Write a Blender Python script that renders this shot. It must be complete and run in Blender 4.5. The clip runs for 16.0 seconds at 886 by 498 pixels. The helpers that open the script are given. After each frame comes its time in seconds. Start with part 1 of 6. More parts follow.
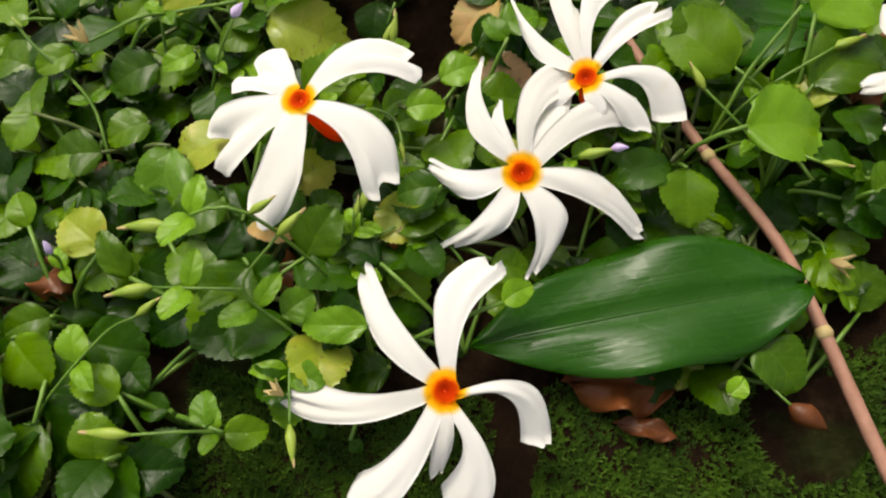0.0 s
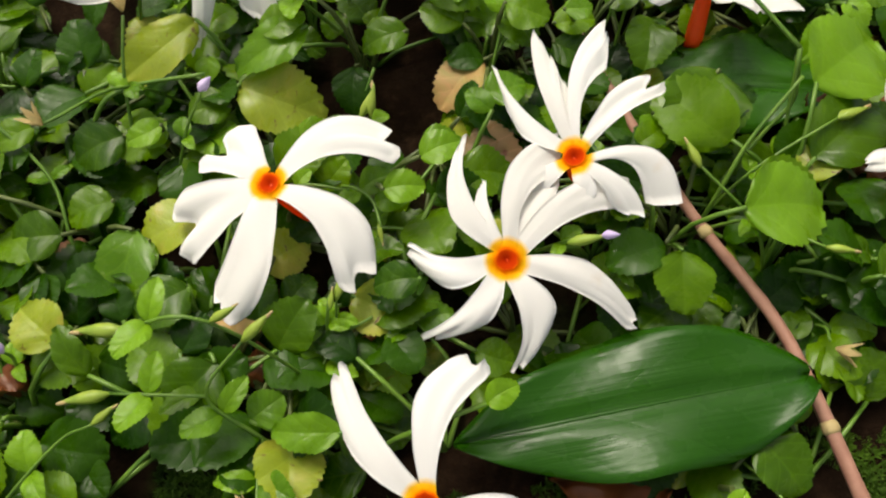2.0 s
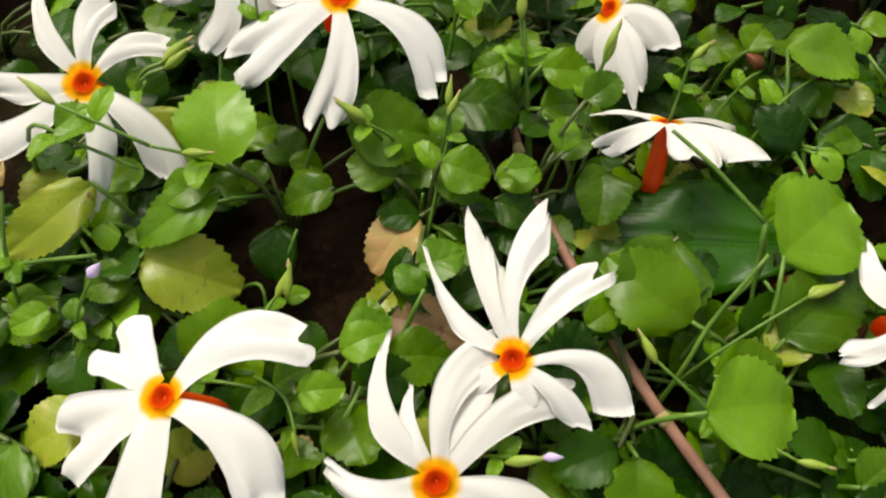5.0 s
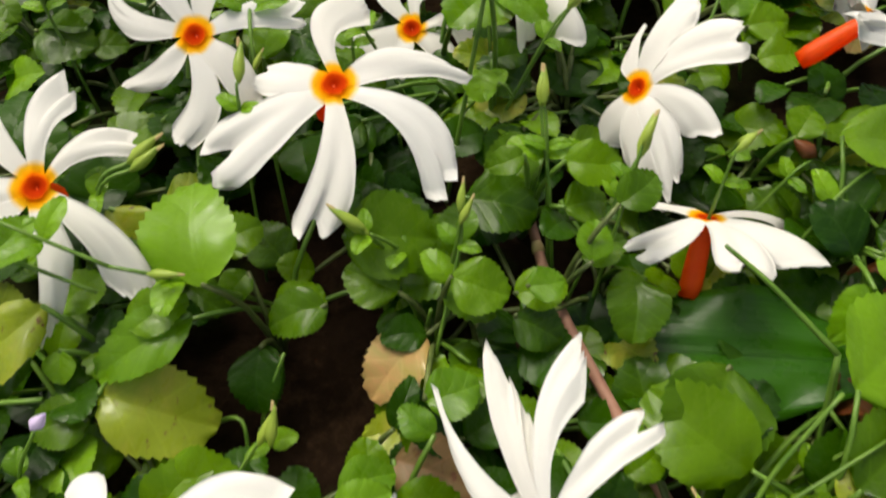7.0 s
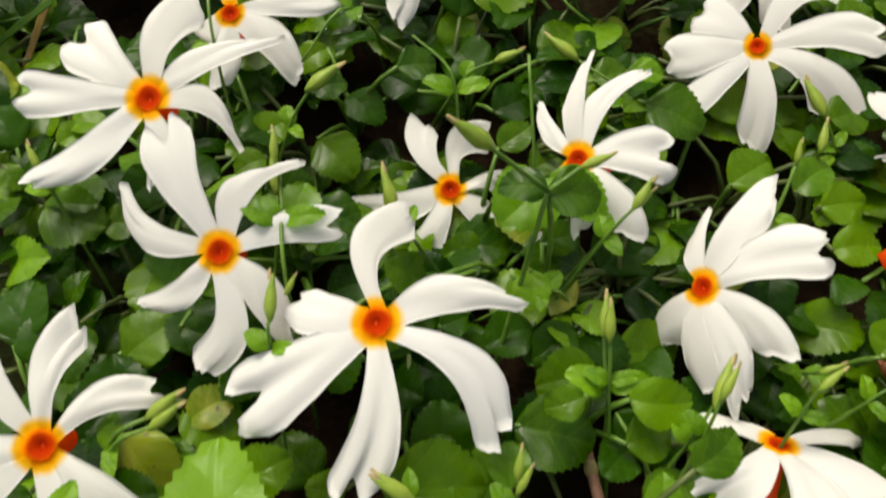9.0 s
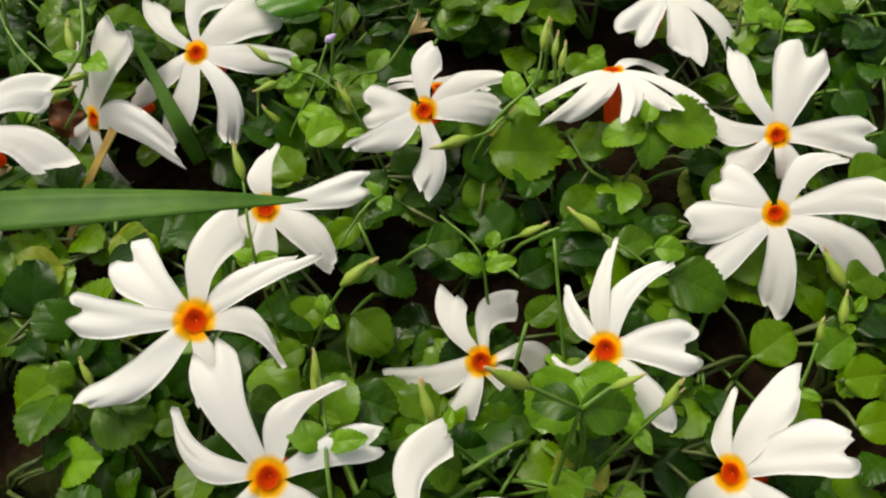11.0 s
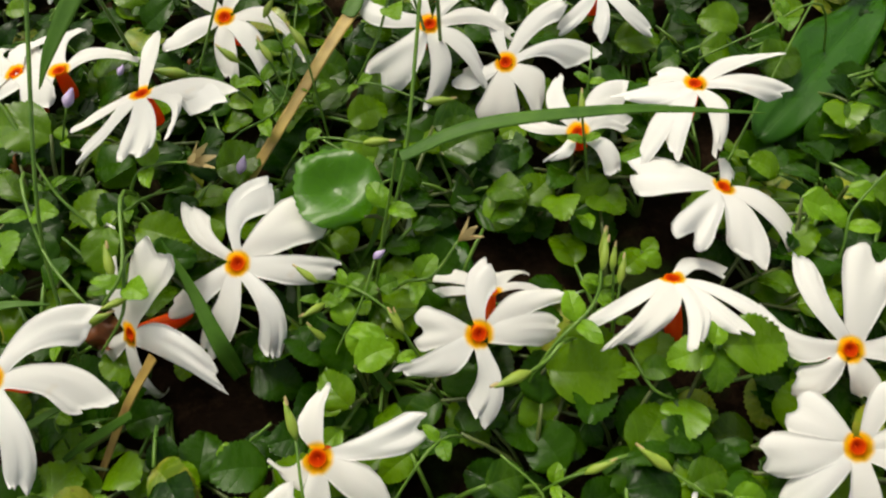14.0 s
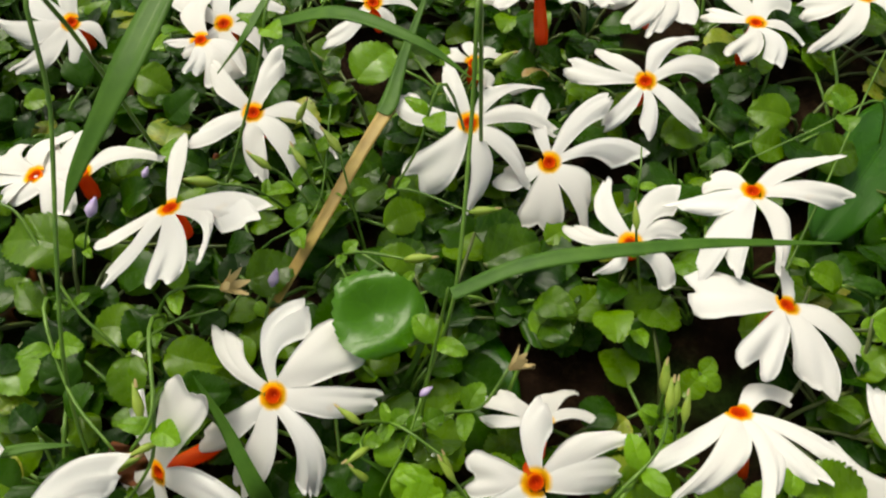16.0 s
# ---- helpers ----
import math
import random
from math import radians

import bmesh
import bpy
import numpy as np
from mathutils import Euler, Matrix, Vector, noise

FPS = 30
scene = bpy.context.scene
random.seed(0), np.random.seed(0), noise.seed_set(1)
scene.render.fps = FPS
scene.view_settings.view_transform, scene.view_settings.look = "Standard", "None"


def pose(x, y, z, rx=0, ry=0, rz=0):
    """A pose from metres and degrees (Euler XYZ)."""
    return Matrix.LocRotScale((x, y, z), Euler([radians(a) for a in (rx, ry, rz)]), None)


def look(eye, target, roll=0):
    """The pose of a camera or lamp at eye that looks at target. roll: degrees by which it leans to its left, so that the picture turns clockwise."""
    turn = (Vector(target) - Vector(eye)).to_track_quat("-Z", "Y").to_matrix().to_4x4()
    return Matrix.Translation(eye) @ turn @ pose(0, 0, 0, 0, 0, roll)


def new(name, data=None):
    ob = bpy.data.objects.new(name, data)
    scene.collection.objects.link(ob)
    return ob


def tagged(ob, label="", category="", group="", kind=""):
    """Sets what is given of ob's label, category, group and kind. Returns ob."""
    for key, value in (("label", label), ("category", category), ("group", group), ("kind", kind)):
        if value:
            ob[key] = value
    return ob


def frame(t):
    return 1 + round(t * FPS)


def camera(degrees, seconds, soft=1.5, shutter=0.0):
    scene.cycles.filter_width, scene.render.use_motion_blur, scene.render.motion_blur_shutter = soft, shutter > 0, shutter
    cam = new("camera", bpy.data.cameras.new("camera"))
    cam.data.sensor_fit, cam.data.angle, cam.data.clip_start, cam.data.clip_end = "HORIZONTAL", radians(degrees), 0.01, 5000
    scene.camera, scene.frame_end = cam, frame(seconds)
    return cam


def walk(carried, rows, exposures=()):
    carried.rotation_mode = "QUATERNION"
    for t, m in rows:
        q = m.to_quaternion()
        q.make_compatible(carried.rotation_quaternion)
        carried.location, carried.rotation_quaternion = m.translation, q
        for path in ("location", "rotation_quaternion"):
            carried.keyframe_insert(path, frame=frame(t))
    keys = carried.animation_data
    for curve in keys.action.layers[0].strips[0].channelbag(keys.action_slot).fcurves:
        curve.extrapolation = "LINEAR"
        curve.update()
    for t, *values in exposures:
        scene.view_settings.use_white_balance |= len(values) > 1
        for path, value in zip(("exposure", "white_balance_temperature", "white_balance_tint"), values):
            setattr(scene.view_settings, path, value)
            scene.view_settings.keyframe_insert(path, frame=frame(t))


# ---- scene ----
cam = camera(60.0, 16.0, soft=2.1, shutter=0.5)
EXPOSURE = -0.17
PATH = [
    (0, (0.00026, -0.01500, 0.14479), (-0.00243, 0.04794, 0.00866), -1.60),
    (0.5, (0.00123, -0.01117, 0.14324), (-0.00138, 0.05220, 0.00731), -1.48),
    (1, (0.00088, -0.00616, 0.14261), (-0.00124, 0.05723, 0.00668), -1.13),
    (1.5, (0.00104, -0.00118, 0.14312), (-0.00103, 0.06290, 0.00752), -1.18),
    (2, (0.00298, 0.00195, 0.14295), (0.00078, 0.06628, 0.00746), -1.50),
    (2.5, (0.00385, 0.00587, 0.14393), (0.00214, 0.07113, 0.00888), -1.12),
    (3, (0.00643, 0.00989, 0.14268), (0.00526, 0.07553, 0.00781), -0.81),
    (3.5, (0.00986, 0.01765, 0.14334), (0.00912, 0.08380, 0.00871), -0.65),
    (4, (0.01199, 0.02343, 0.14209), (0.01216, 0.08946, 0.00741), -0.05),
    (4.2, (0.01232, 0.02619, 0.14211), (0.01270, 0.09250, 0.00757), 0.10),
    (6.3, (0.01199, 0.04682, 0.13445), (0.01401, 0.11723, 0.00202), 1.01),
    (6.5, (0.01075, 0.04797, 0.13232), (0.01218, 0.12123, 0.00144), 0.26),
    (7, (0.01016, 0.05905, 0.13104), (0.01207, 0.13129, -0.00041), 0.85),
    (7.5, (0.00410, 0.07272, 0.13410), (0.00686, 0.14280, 0.00150), 2.13),
    (8, (0.00140, 0.08593, 0.13636), (0.00438, 0.15484, 0.00316), 2.58),
    (8.5, (0.00151, 0.09376, 0.13768), (0.00419, 0.16229, 0.00427), 2.54),
    (9, (0.00222, 0.10048, 0.13830), (0.00452, 0.16940, 0.00509), 2.26),
    (9.2, (0.00239, 0.10630, 0.14099), (0.00424, 0.17409, 0.00719), 2.05),
    (11.3, (-0.00134, 0.12845, 0.15985), (-0.00172, 0.19969, 0.02785), -1.71),
    (11.5, (-0.00146, 0.12912, 0.16103), (-0.00174, 0.20107, 0.02941), -1.77),
    (12, (-0.00157, 0.13204, 0.16769), (-0.00237, 0.20594, 0.03716), -2.21),
    (12.5, (-0.00284, 0.13879, 0.17414), (-0.00437, 0.21383, 0.04426), -2.72),
    (13, (-0.00583, 0.14707, 0.17439), (-0.00669, 0.22434, 0.04582), -2.21),
    (13.5, (-0.00756, 0.15664, 0.17203), (-0.00896, 0.23421, 0.04364), -2.69),
    (14, (-0.01038, 0.16393, 0.16946), (-0.01159, 0.24232, 0.04158), -2.64),
    (14.5, (-0.01293, 0.17139, 0.17064), (-0.01390, 0.25104, 0.04354), -2.51),
    (15, (-0.01541, 0.17770, 0.17074), (-0.01638, 0.25789, 0.04397), -2.50),
    (15.5, (-0.01712, 0.18389, 0.17145), (-0.01860, 0.26395, 0.04461), -2.81),
    (16, (-0.01924, 0.19003, 0.17373), (-0.02080, 0.27057, 0.04720), -2.96),
]
walk(cam, [(t, look(eye, target, roll)) for t, eye, target, roll in PATH], [(0.0, EXPOSURE + 0.06, 7100, 9), (8.0, EXPOSURE - 0.03, 7100, 7), (12.0, EXPOSURE - 0.14, 7100, 5.5), (16.0, EXPOSURE - 0.12, 7100, 4)])

# ---- light: soft daylight from an overcast sky ----
world = bpy.data.worlds.new("sky")
world.use_nodes = True
scene.world = world
wn = world.node_tree.nodes
sky = wn.new("ShaderNodeTexSky")
sky.sky_type, sky.sun_disc = "NISHITA", False
sky.sun_elevation, sky.sun_rotation = radians(58), radians(-32)
sky.air_density, sky.dust_density, sky.ozone_density = 1.0, 6.0, 0.6
wn["Background"].inputs["Strength"].default_value = 0.20
haze = wn.new("ShaderNodeHueSaturation")
haze.inputs["Saturation"].default_value = 0.52
world.node_tree.links.new(sky.outputs["Color"], haze.inputs["Color"])
world.node_tree.links.new(haze.outputs["Color"], wn["Background"].inputs["Color"])
sun_data = bpy.data.lights.new("sun", "SUN")
sun_data.energy, sun_data.angle, sun_data.color = 2.35, radians(26), (1.0, 0.965, 0.90)
sun = new("sun", sun_data)
sun.matrix_world = look((-0.8, 1.4, 2.55), (0, 0.15, 0))


# ---- materials ----
class Mat:
    """A node material with a Principled shader and short ways to add nodes."""

    def __init__(self, name, rough=0.5, spec=0.5):
        self.m = bpy.data.materials.new(name)
        self.m.use_nodes = True
        self.t = self.m.node_tree
        self.b = self.t.nodes["Principled BSDF"]
        self.b.inputs["Roughness"].default_value = rough
        self.b.inputs["Specular IOR Level"].default_value = spec
        self.out = self.t.nodes["Material Output"]

    def add(self, kind, **values):
        n = self.t.nodes.new(kind)
        for k, v in values.items():
            if k in n.inputs:
                n.inputs[k].default_value = v
        return n

    def link(self, a, b):
        self.t.links.new(a, b)

    def noise(self, vector, scale, detail=4.0, rough=0.55):
        n = self.add("ShaderNodeTexNoise", Scale=scale, Detail=detail, Roughness=rough)
        self.link(vector, n.inputs["Vector"])
        return n.outputs["Fac"]

    def ramp(self, fac, stops):
        n = self.add("ShaderNodeValToRGB")
        el = n.color_ramp.elements
        while len(el) < len(stops):
            el.new(0.5)
        for e, (p, c) in zip(el, stops):
            e.position, e.color = p, (*c, 1)
        self.link(fac, n.inputs["Fac"])
        return n.outputs["Color"]

    def mix(self, fac, a, b, blend="MIX"):
        n = self.t.nodes.new("ShaderNodeMix")
        n.data_type, n.blend_type = "RGBA", blend
        for value, socket in ((fac, n.inputs[0]), (a, n.inputs[6]), (b, n.inputs[7])):
            if isinstance(value, (int, float)):
                socket.default_value = value
            elif isinstance(value, tuple):
                socket.default_value = (*value, 1)
            else:
                self.link(value, socket)
        return n.outputs[2]

    def math(self, op, a, b=0.0, c=0.0, clamp=False):
        n = self.t.nodes.new("ShaderNodeMath")
        n.operation, n.use_clamp = op, clamp
        for value, socket in zip((a, b, c), n.inputs):
            if isinstance(value, (int, float)):
                socket.default_value = value
            else:
                self.link(value, socket)
        return n.outputs[0]

    def bump(self, height, strength, distance):
        n = self.add("ShaderNodeBump", Strength=strength, Distance=distance)
        self.link(height, n.inputs["Height"])
        self.link(n.outputs["Normal"], self.b.inputs["Normal"])
        return n.outputs["Normal"]

    def translucent(self, colour, share):
        """Lets a share of the light pass through a thin leaf or petal."""
        tr, mx = self.add("ShaderNodeBsdfTranslucent"), self.add("ShaderNodeMixShader", Fac=share)
        self.link(colour, tr.inputs["Color"]) if not isinstance(colour, tuple) else setattr(tr.inputs["Color"], "default_value", (*colour, 1))
        self.link(self.b.outputs[0], mx.inputs[1])
        self.link(tr.outputs[0], mx.inputs[2])
        self.link(mx.outputs[0], self.out.inputs["Surface"])


def petal_material():
    m = Mat("petal", 0.8, 0.05)
    co = m.add("ShaderNodeTexCoord").outputs["Object"]
    sep = m.add("ShaderNodeSeparateXYZ")
    m.link(co, sep.inputs[0])
    r = m.math("SQRT", m.math("ADD", m.math("POWER", sep.outputs[0], 2.0), m.math("POWER", sep.outputs[1], 2.0)))
    r = m.math("ADD", r, m.math("MULTIPLY", m.math("SUBTRACT", m.noise(co, 500.0), 0.5), 0.0009))
    fac = m.math("MULTIPLY", r, 100.0)
    base = m.ramp(fac, [(0.0, (0.50, 0.022, 0.002)), (0.16, (0.72, 0.055, 0.003)), (0.205, (0.92, 0.19, 0.004)), (0.25, (0.98, 0.43, 0.006)), (0.33, (0.99, 0.62, 0.025)), (0.42, (0.90, 0.895, 0.87))])
    streak = m.noise(co, 260.0, 3.0)
    stain = m.ramp(m.noise(co, 90.0, 5.0), [(0.66, (1, 1, 1)), (0.86, (0.92, 0.84, 0.74))])
    info = m.add("ShaderNodeObjectInfo").outputs["Random"]
    tone = m.mix(info, (1.0, 1.0, 1.0), (0.95, 0.94, 0.92))
    col = m.mix(1.0, m.mix(1.0, base, stain, "MULTIPLY"), tone, "MULTIPLY")
    m.link(col, m.b.inputs["Base Color"])
    m.bump(streak, 0.12, 0.0004)
    m.translucent(col, 0.43)
    return m.m


def tube_material():
    m = Mat("orange_tube", 0.45, 0.4)
    co = m.add("ShaderNodeTexCoord").outputs["Object"]
    m.link(m.ramp(m.noise(co, 300.0), [(0.3, (0.86, 0.085, 0.005)), (0.7, (0.95, 0.15, 0.010))]), m.b.inputs["Base Color"])
    m.translucent((1.0, 0.16, 0.01), 0.55)
    return m.m


def leaf_material(name, dark, light, rough=0.34, yellow=None, share=0.3, brown=0.0, vein=0.10, spec=0.38, ridge=0.0):
    """Leaf: the blade lies in its own x, y with the midrib on x = 0; the veins run off it."""
    m = Mat(name, rough, spec)
    tc = m.add("ShaderNodeTexCoord")
    co = tc.outputs["UV"]
    sep = m.add("ShaderNodeSeparateXYZ")
    m.link(co, sep.inputs[0])
    x = m.math("ABSOLUTE", m.math("SUBTRACT", sep.outputs[0], 0.5))
    y = sep.outputs[1]
    info = m.add("ShaderNodeObjectInfo").outputs["Random"]
    spot = m.add("ShaderNodeVectorMath")
    spot.operation = "ADD"
    m.link(co, spot.inputs[0])
    m.link(m.math("MULTIPLY", info, 37.0), spot.inputs[1])
    big = m.noise(spot.outputs[0], 2.6, 4.0)
    small = m.noise(spot.outputs[0], 34.0, 3.0)
    tone = m.math("ADD", m.math("MULTIPLY", info, 0.66), m.math("MULTIPLY", big, 0.46), clamp=True)
    col = m.ramp(tone, [(0.15, dark), (0.75, light)])
    if yellow:
        col = m.mix(m.math("MULTIPLY", m.math("SUBTRACT", big, 0.47), 4.0, clamp=True), col, yellow)
    col = m.mix(m.math("MULTIPLY", m.math("SUBTRACT", small, 0.45), 0.6, clamp=True), col, dark)
    if brown:
        blot = m.ramp(m.noise(spot.outputs[0], 9.0, 6.0), [(1.0 - brown, (0, 0, 0)), (1.05 - brown, (1, 1, 1))])
        col = m.mix(blot, col, (0.13, 0.055, 0.025))
    rise = m.math("SUBTRACT", m.math("MULTIPLY", x, 1.9), m.math("MULTIPLY", m.math("MULTIPLY", x, x), 1.6))
    wander = m.math("MULTIPLY", m.noise(spot.outputs[0], 4.0, 2.0), 0.30)
    side = m.math("ABSOLUTE", m.math("SUBTRACT", m.math("FRACT", m.math("ADD", m.math("MULTIPLY", m.math("SUBTRACT", y, rise), 3.6), wander)), 0.5))
    rib = m.math("MAXIMUM", m.math("SUBTRACT", 1.0, m.math("MULTIPLY", side, 11.0), clamp=True), m.math("SUBTRACT", 1.0, m.math("MULTIPLY", x, 60.0), clamp=True))
    col = m.mix(m.math("MULTIPLY", rib, vein * 1.6, clamp=True), col, tuple(min(1.0, c * 1.25 + 0.012) for c in light))
    m.link(col, m.b.inputs["Base Color"])
    dome = m.math("POWER", m.math("MULTIPLY", side, 2.0), 0.5)
    trough = m.math("SUBTRACT", 1.0, m.math("MULTIPLY", x, 30.0), clamp=True)
    height = m.math("SUBTRACT", m.math("ADD", m.math("MULTIPLY", small, 0.22), m.math("MULTIPLY", dome, 0.26)), m.math("MULTIPLY", trough, 0.4))
    if ridge:
        lines = m.add("ShaderNodeMapping")
        lines.inputs["Scale"].default_value = (70.0, 1.6, 1.0)
        m.link(co, lines.inputs["Vector"])
        height = m.math("ADD", height, m.math("MULTIPLY", m.noise(lines.outputs[0], 1.0, 3.0), ridge))
    m.bump(height, 0.55, 0.0005)
    wet = m.math("MULTIPLY", m.math("SUBTRACT", m.noise(spot.outputs[0], 7.0, 3.0), 0.52, clamp=True), 2.2)
    m.link(m.math("SUBTRACT", m.math("ADD", rough - 0.10, m.math("MULTIPLY", big, 0.3)), wet, clamp=True), m.b.inputs["Roughness"])
    bright = m.mix(1.0, col, (1.5, 1.7, 0.7), "MULTIPLY")
    m.translucent(bright, share)
    return m.m


def plain_material(name, a, b, scale=200.0, rough=0.5, bump=0.0, share=0.0, spec=0.4):
    m = Mat(name, rough, spec)
    co = m.add("ShaderNodeTexCoord").outputs["Object"]
    f = m.noise(co, scale, 5.0)
    col = m.mix(m.math("MULTIPLY", m.add("ShaderNodeObjectInfo").outputs["Random"], 0.35), m.ramp(f, [(0.3, a), (0.7, b)]), b)
    m.link(col, m.b.inputs["Base Color"])
    if bump:
        m.bump(f, bump, 0.0006)
    if share:
        m.translucent(col, share)
    return m.m


def soil_material():
    m = Mat("soil", 0.9, 0.05)
    co = m.add("ShaderNodeNewGeometry").outputs["Position"]
    a, b = m.noise(co, 38.0, 6.0), m.noise(co, 420.0, 6.0, 0.7)
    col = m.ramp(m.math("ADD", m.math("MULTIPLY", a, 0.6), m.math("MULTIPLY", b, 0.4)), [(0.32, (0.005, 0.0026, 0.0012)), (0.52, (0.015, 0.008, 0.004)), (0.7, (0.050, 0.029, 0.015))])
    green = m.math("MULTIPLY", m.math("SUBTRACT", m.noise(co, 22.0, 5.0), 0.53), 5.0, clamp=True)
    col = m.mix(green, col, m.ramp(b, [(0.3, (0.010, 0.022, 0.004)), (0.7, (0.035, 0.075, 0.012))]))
    m.link(col, m.b.inputs["Base Color"])
    m.bump(b, 0.9, 0.002)
    return m.m


PETAL, TUBE = petal_material(), tube_material()
LEAF = leaf_material("herb_leaf", (0.014, 0.056, 0.001), (0.112, 0.228, 0.002), 0.23, spec=0.26)
LEAF_LIGHT = leaf_material("young_leaf", (0.062, 0.160, 0.003), (0.165, 0.330, 0.010), 0.25, spec=0.30)
# Darker leaf copy: real dark leaves, plus deep shade put into the green.
LEAF_DARK = leaf_material("shade_tinted_leaf", (0.004, 0.024, 0.0005), (0.028, 0.088, 0.001), 0.24, spec=0.17)
LEAF_CUP = leaf_material("cupped_leaf", (0.020, 0.090, 0.001), (0.052, 0.165, 0.002), 0.21, spec=0.34, share=0.2)
LEAF_YELLOW = leaf_material("yellowing_leaf", (0.10, 0.18, 0.006), (0.27, 0.34, 0.018), 0.36, yellow=(0.42, 0.38, 0.05), brown=0.36, vein=0.2)
LEAF_TAN = leaf_material("tan_leaf", (0.32, 0.26, 0.06), (0.55, 0.40, 0.16), 0.5, yellow=(0.55, 0.27, 0.12), brown=0.3)
LEAF_RED = leaf_material("reddish_leaf", (0.16, 0.11, 0.04), (0.34, 0.14, 0.09), 0.45, brown=0.4)
BIG_LEAF = leaf_material("glossy_leaf", (0.008, 0.050, 0.001), (0.022, 0.092, 0.002), 0.26, share=0.10, vein=0.01, spec=0.24, ridge=0.4)
DEAD = plain_material("dead_leaf", (0.060, 0.018, 0.005), (0.24, 0.075, 0.020), 160.0, 0.4, 0.8, 0.25)
STEM = plain_material("green_stem", (0.045, 0.12, 0.010), (0.13, 0.24, 0.028), 220.0, 0.4)
STEM_DARK = plain_material("dark_stem", (0.035, 0.06, 0.015), (0.10, 0.13, 0.03), 220.0, 0.45)
BUD = plain_material("bud", (0.17, 0.30, 0.025), (0.38, 0.47, 0.07), 260.0, 0.4, 0.2, 0.25)
CALYX = plain_material("dry_calyx", (0.42, 0.30, 0.12), (0.62, 0.50, 0.24), 300.0, 0.6, 0.3, 0.25)
PURPLE = plain_material("violet_petal", (0.48, 0.34, 0.64), (0.80, 0.70, 0.90), 400.0, 0.5, 0.1, 0.25)
GRASS = plain_material("grass_blade", (0.038, 0.115, 0.009), (0.082, 0.190, 0.018), 160.0, 0.48, 0.2, 0.28, 0.22)
STRAW = plain_material("straw", (0.17, 0.085, 0.022), (0.50, 0.36, 0.09), 110.0, 0.5, 0.3, 0.1)
STICK = plain_material("twig_bark", (0.20, 0.085, 0.055), (0.36, 0.19, 0.13), 240.0, 0.6, 0.6)
MOSS = plain_material("moss", (0.008, 0.030, 0.002), (0.070, 0.150, 0.006), 110.0, 0.6, 0.0, 0.2)
SOIL = soil_material()


# ---- mesh helpers ----
def mesh_from(name, verts, faces, material, uv=None, smooth=True):
    me = bpy.data.meshes.new(name)
    me.from_pydata([tuple(v) for v in verts], [], faces)
    if uv is not None:
        layer = me.uv_layers.new(name="UVMap")
        for loop in me.loops:
            layer.data[loop.index].uv = uv[loop.vertex_index]
    if smooth:
        me.polygons.foreach_set("use_smooth", [True] * len(me.polygons))
    me.materials.append(material)
    me.update()
    return me


def part(name, me, parent, label="", m=None):
    ob = new(name, me)
    ob.parent = parent
    if m is not None:
        ob.matrix_local = m
    return tagged(ob, label) if label else ob


def thing(name, m, label, category, group="", kind=""):
    ob = new(name)
    ob.empty_display_size = 0.003
    ob.matrix_world = m
    return tagged(ob, label, category, group, kind)


def tube_data(points, radii, sides=7, offset=0):
    """Verts and faces of a round tapered tube along points."""
    pts = [Vector(p) for p in points]
    verts, faces = [], []
    for i, p in enumerate(pts):
        d = (pts[min(i + 1, len(pts) - 1)] - pts[max(i - 1, 0)]).normalized()
        a = d.orthogonal().normalized() if i == 0 else (a - d * a.dot(d)).normalized()
        b = d.cross(a)
        for k in range(sides):
            w = 2 * math.pi * k / sides
            verts.append(p + (a * math.cos(w) + b * math.sin(w)) * radii[i])
    for i in range(len(pts) - 1):
        for k in range(sides):
            q, r = i * sides + k, i * sides + (k + 1) % sides
            faces.append(tuple(v + offset for v in (q, r, r + sides, q + sides)))
    faces.append(tuple(offset + k for k in range(sides - 1, -1, -1)))
    faces.append(tuple(offset + (len(pts) - 1) * sides + k for k in range(sides)))
    return verts, faces


def smooth_line(points, steps=4):
    """A Catmull-Rom line through the points."""
    p = [Vector(q) for q in points]
    p = [p[0] * 2 - p[1]] + p + [p[-1] * 2 - p[-2]]
    out = []
    for i in range(1, len(p) - 2):
        for k in range(steps):
            t = k / steps
            out.append(0.5 * (2 * p[i] + (p[i + 1] - p[i - 1]) * t + (2 * p[i - 1] - 5 * p[i] + 4 * p[i + 1] - p[i + 2]) * t * t + (3 * p[i] - p[i - 1] - 3 * p[i + 1] + p[i + 2]) * t**3))
    out.append(p[-2])
    return out


# ---- ground ----
def soil_height(x, y):
    v = Vector((x, y, 0))
    return 0.004 * noise.noise(v * 22) + 0.0016 * noise.noise(v * 90) + 0.0007 * noise.noise(v * 260)


def spread(a, b, step, far):
    inner = list(np.arange(a, b + step / 2, step))
    outer = [0.02, 0.06, 0.15, 0.4, 1.0, 3.0, 8.0, far]
    return [a - d for d in reversed(outer)] + inner + [b + d for d in outer]


gx, gy = spread(-0.2, 0.2, 0.0032, 30.0), spread(-0.08, 0.5, 0.0032, 30.0)
gv = [(x, y, soil_height(x, y)) for y in gy for x in gx]
gf = [(j * len(gx) + i, j * len(gx) + i + 1, (j + 1) * len(gx) + i + 1, (j + 1) * len(gx) + i) for j in range(len(gy) - 1) for i in range(len(gx) - 1)]
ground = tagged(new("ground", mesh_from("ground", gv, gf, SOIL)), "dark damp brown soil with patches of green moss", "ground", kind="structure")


MUD = (0.067, 0.017)


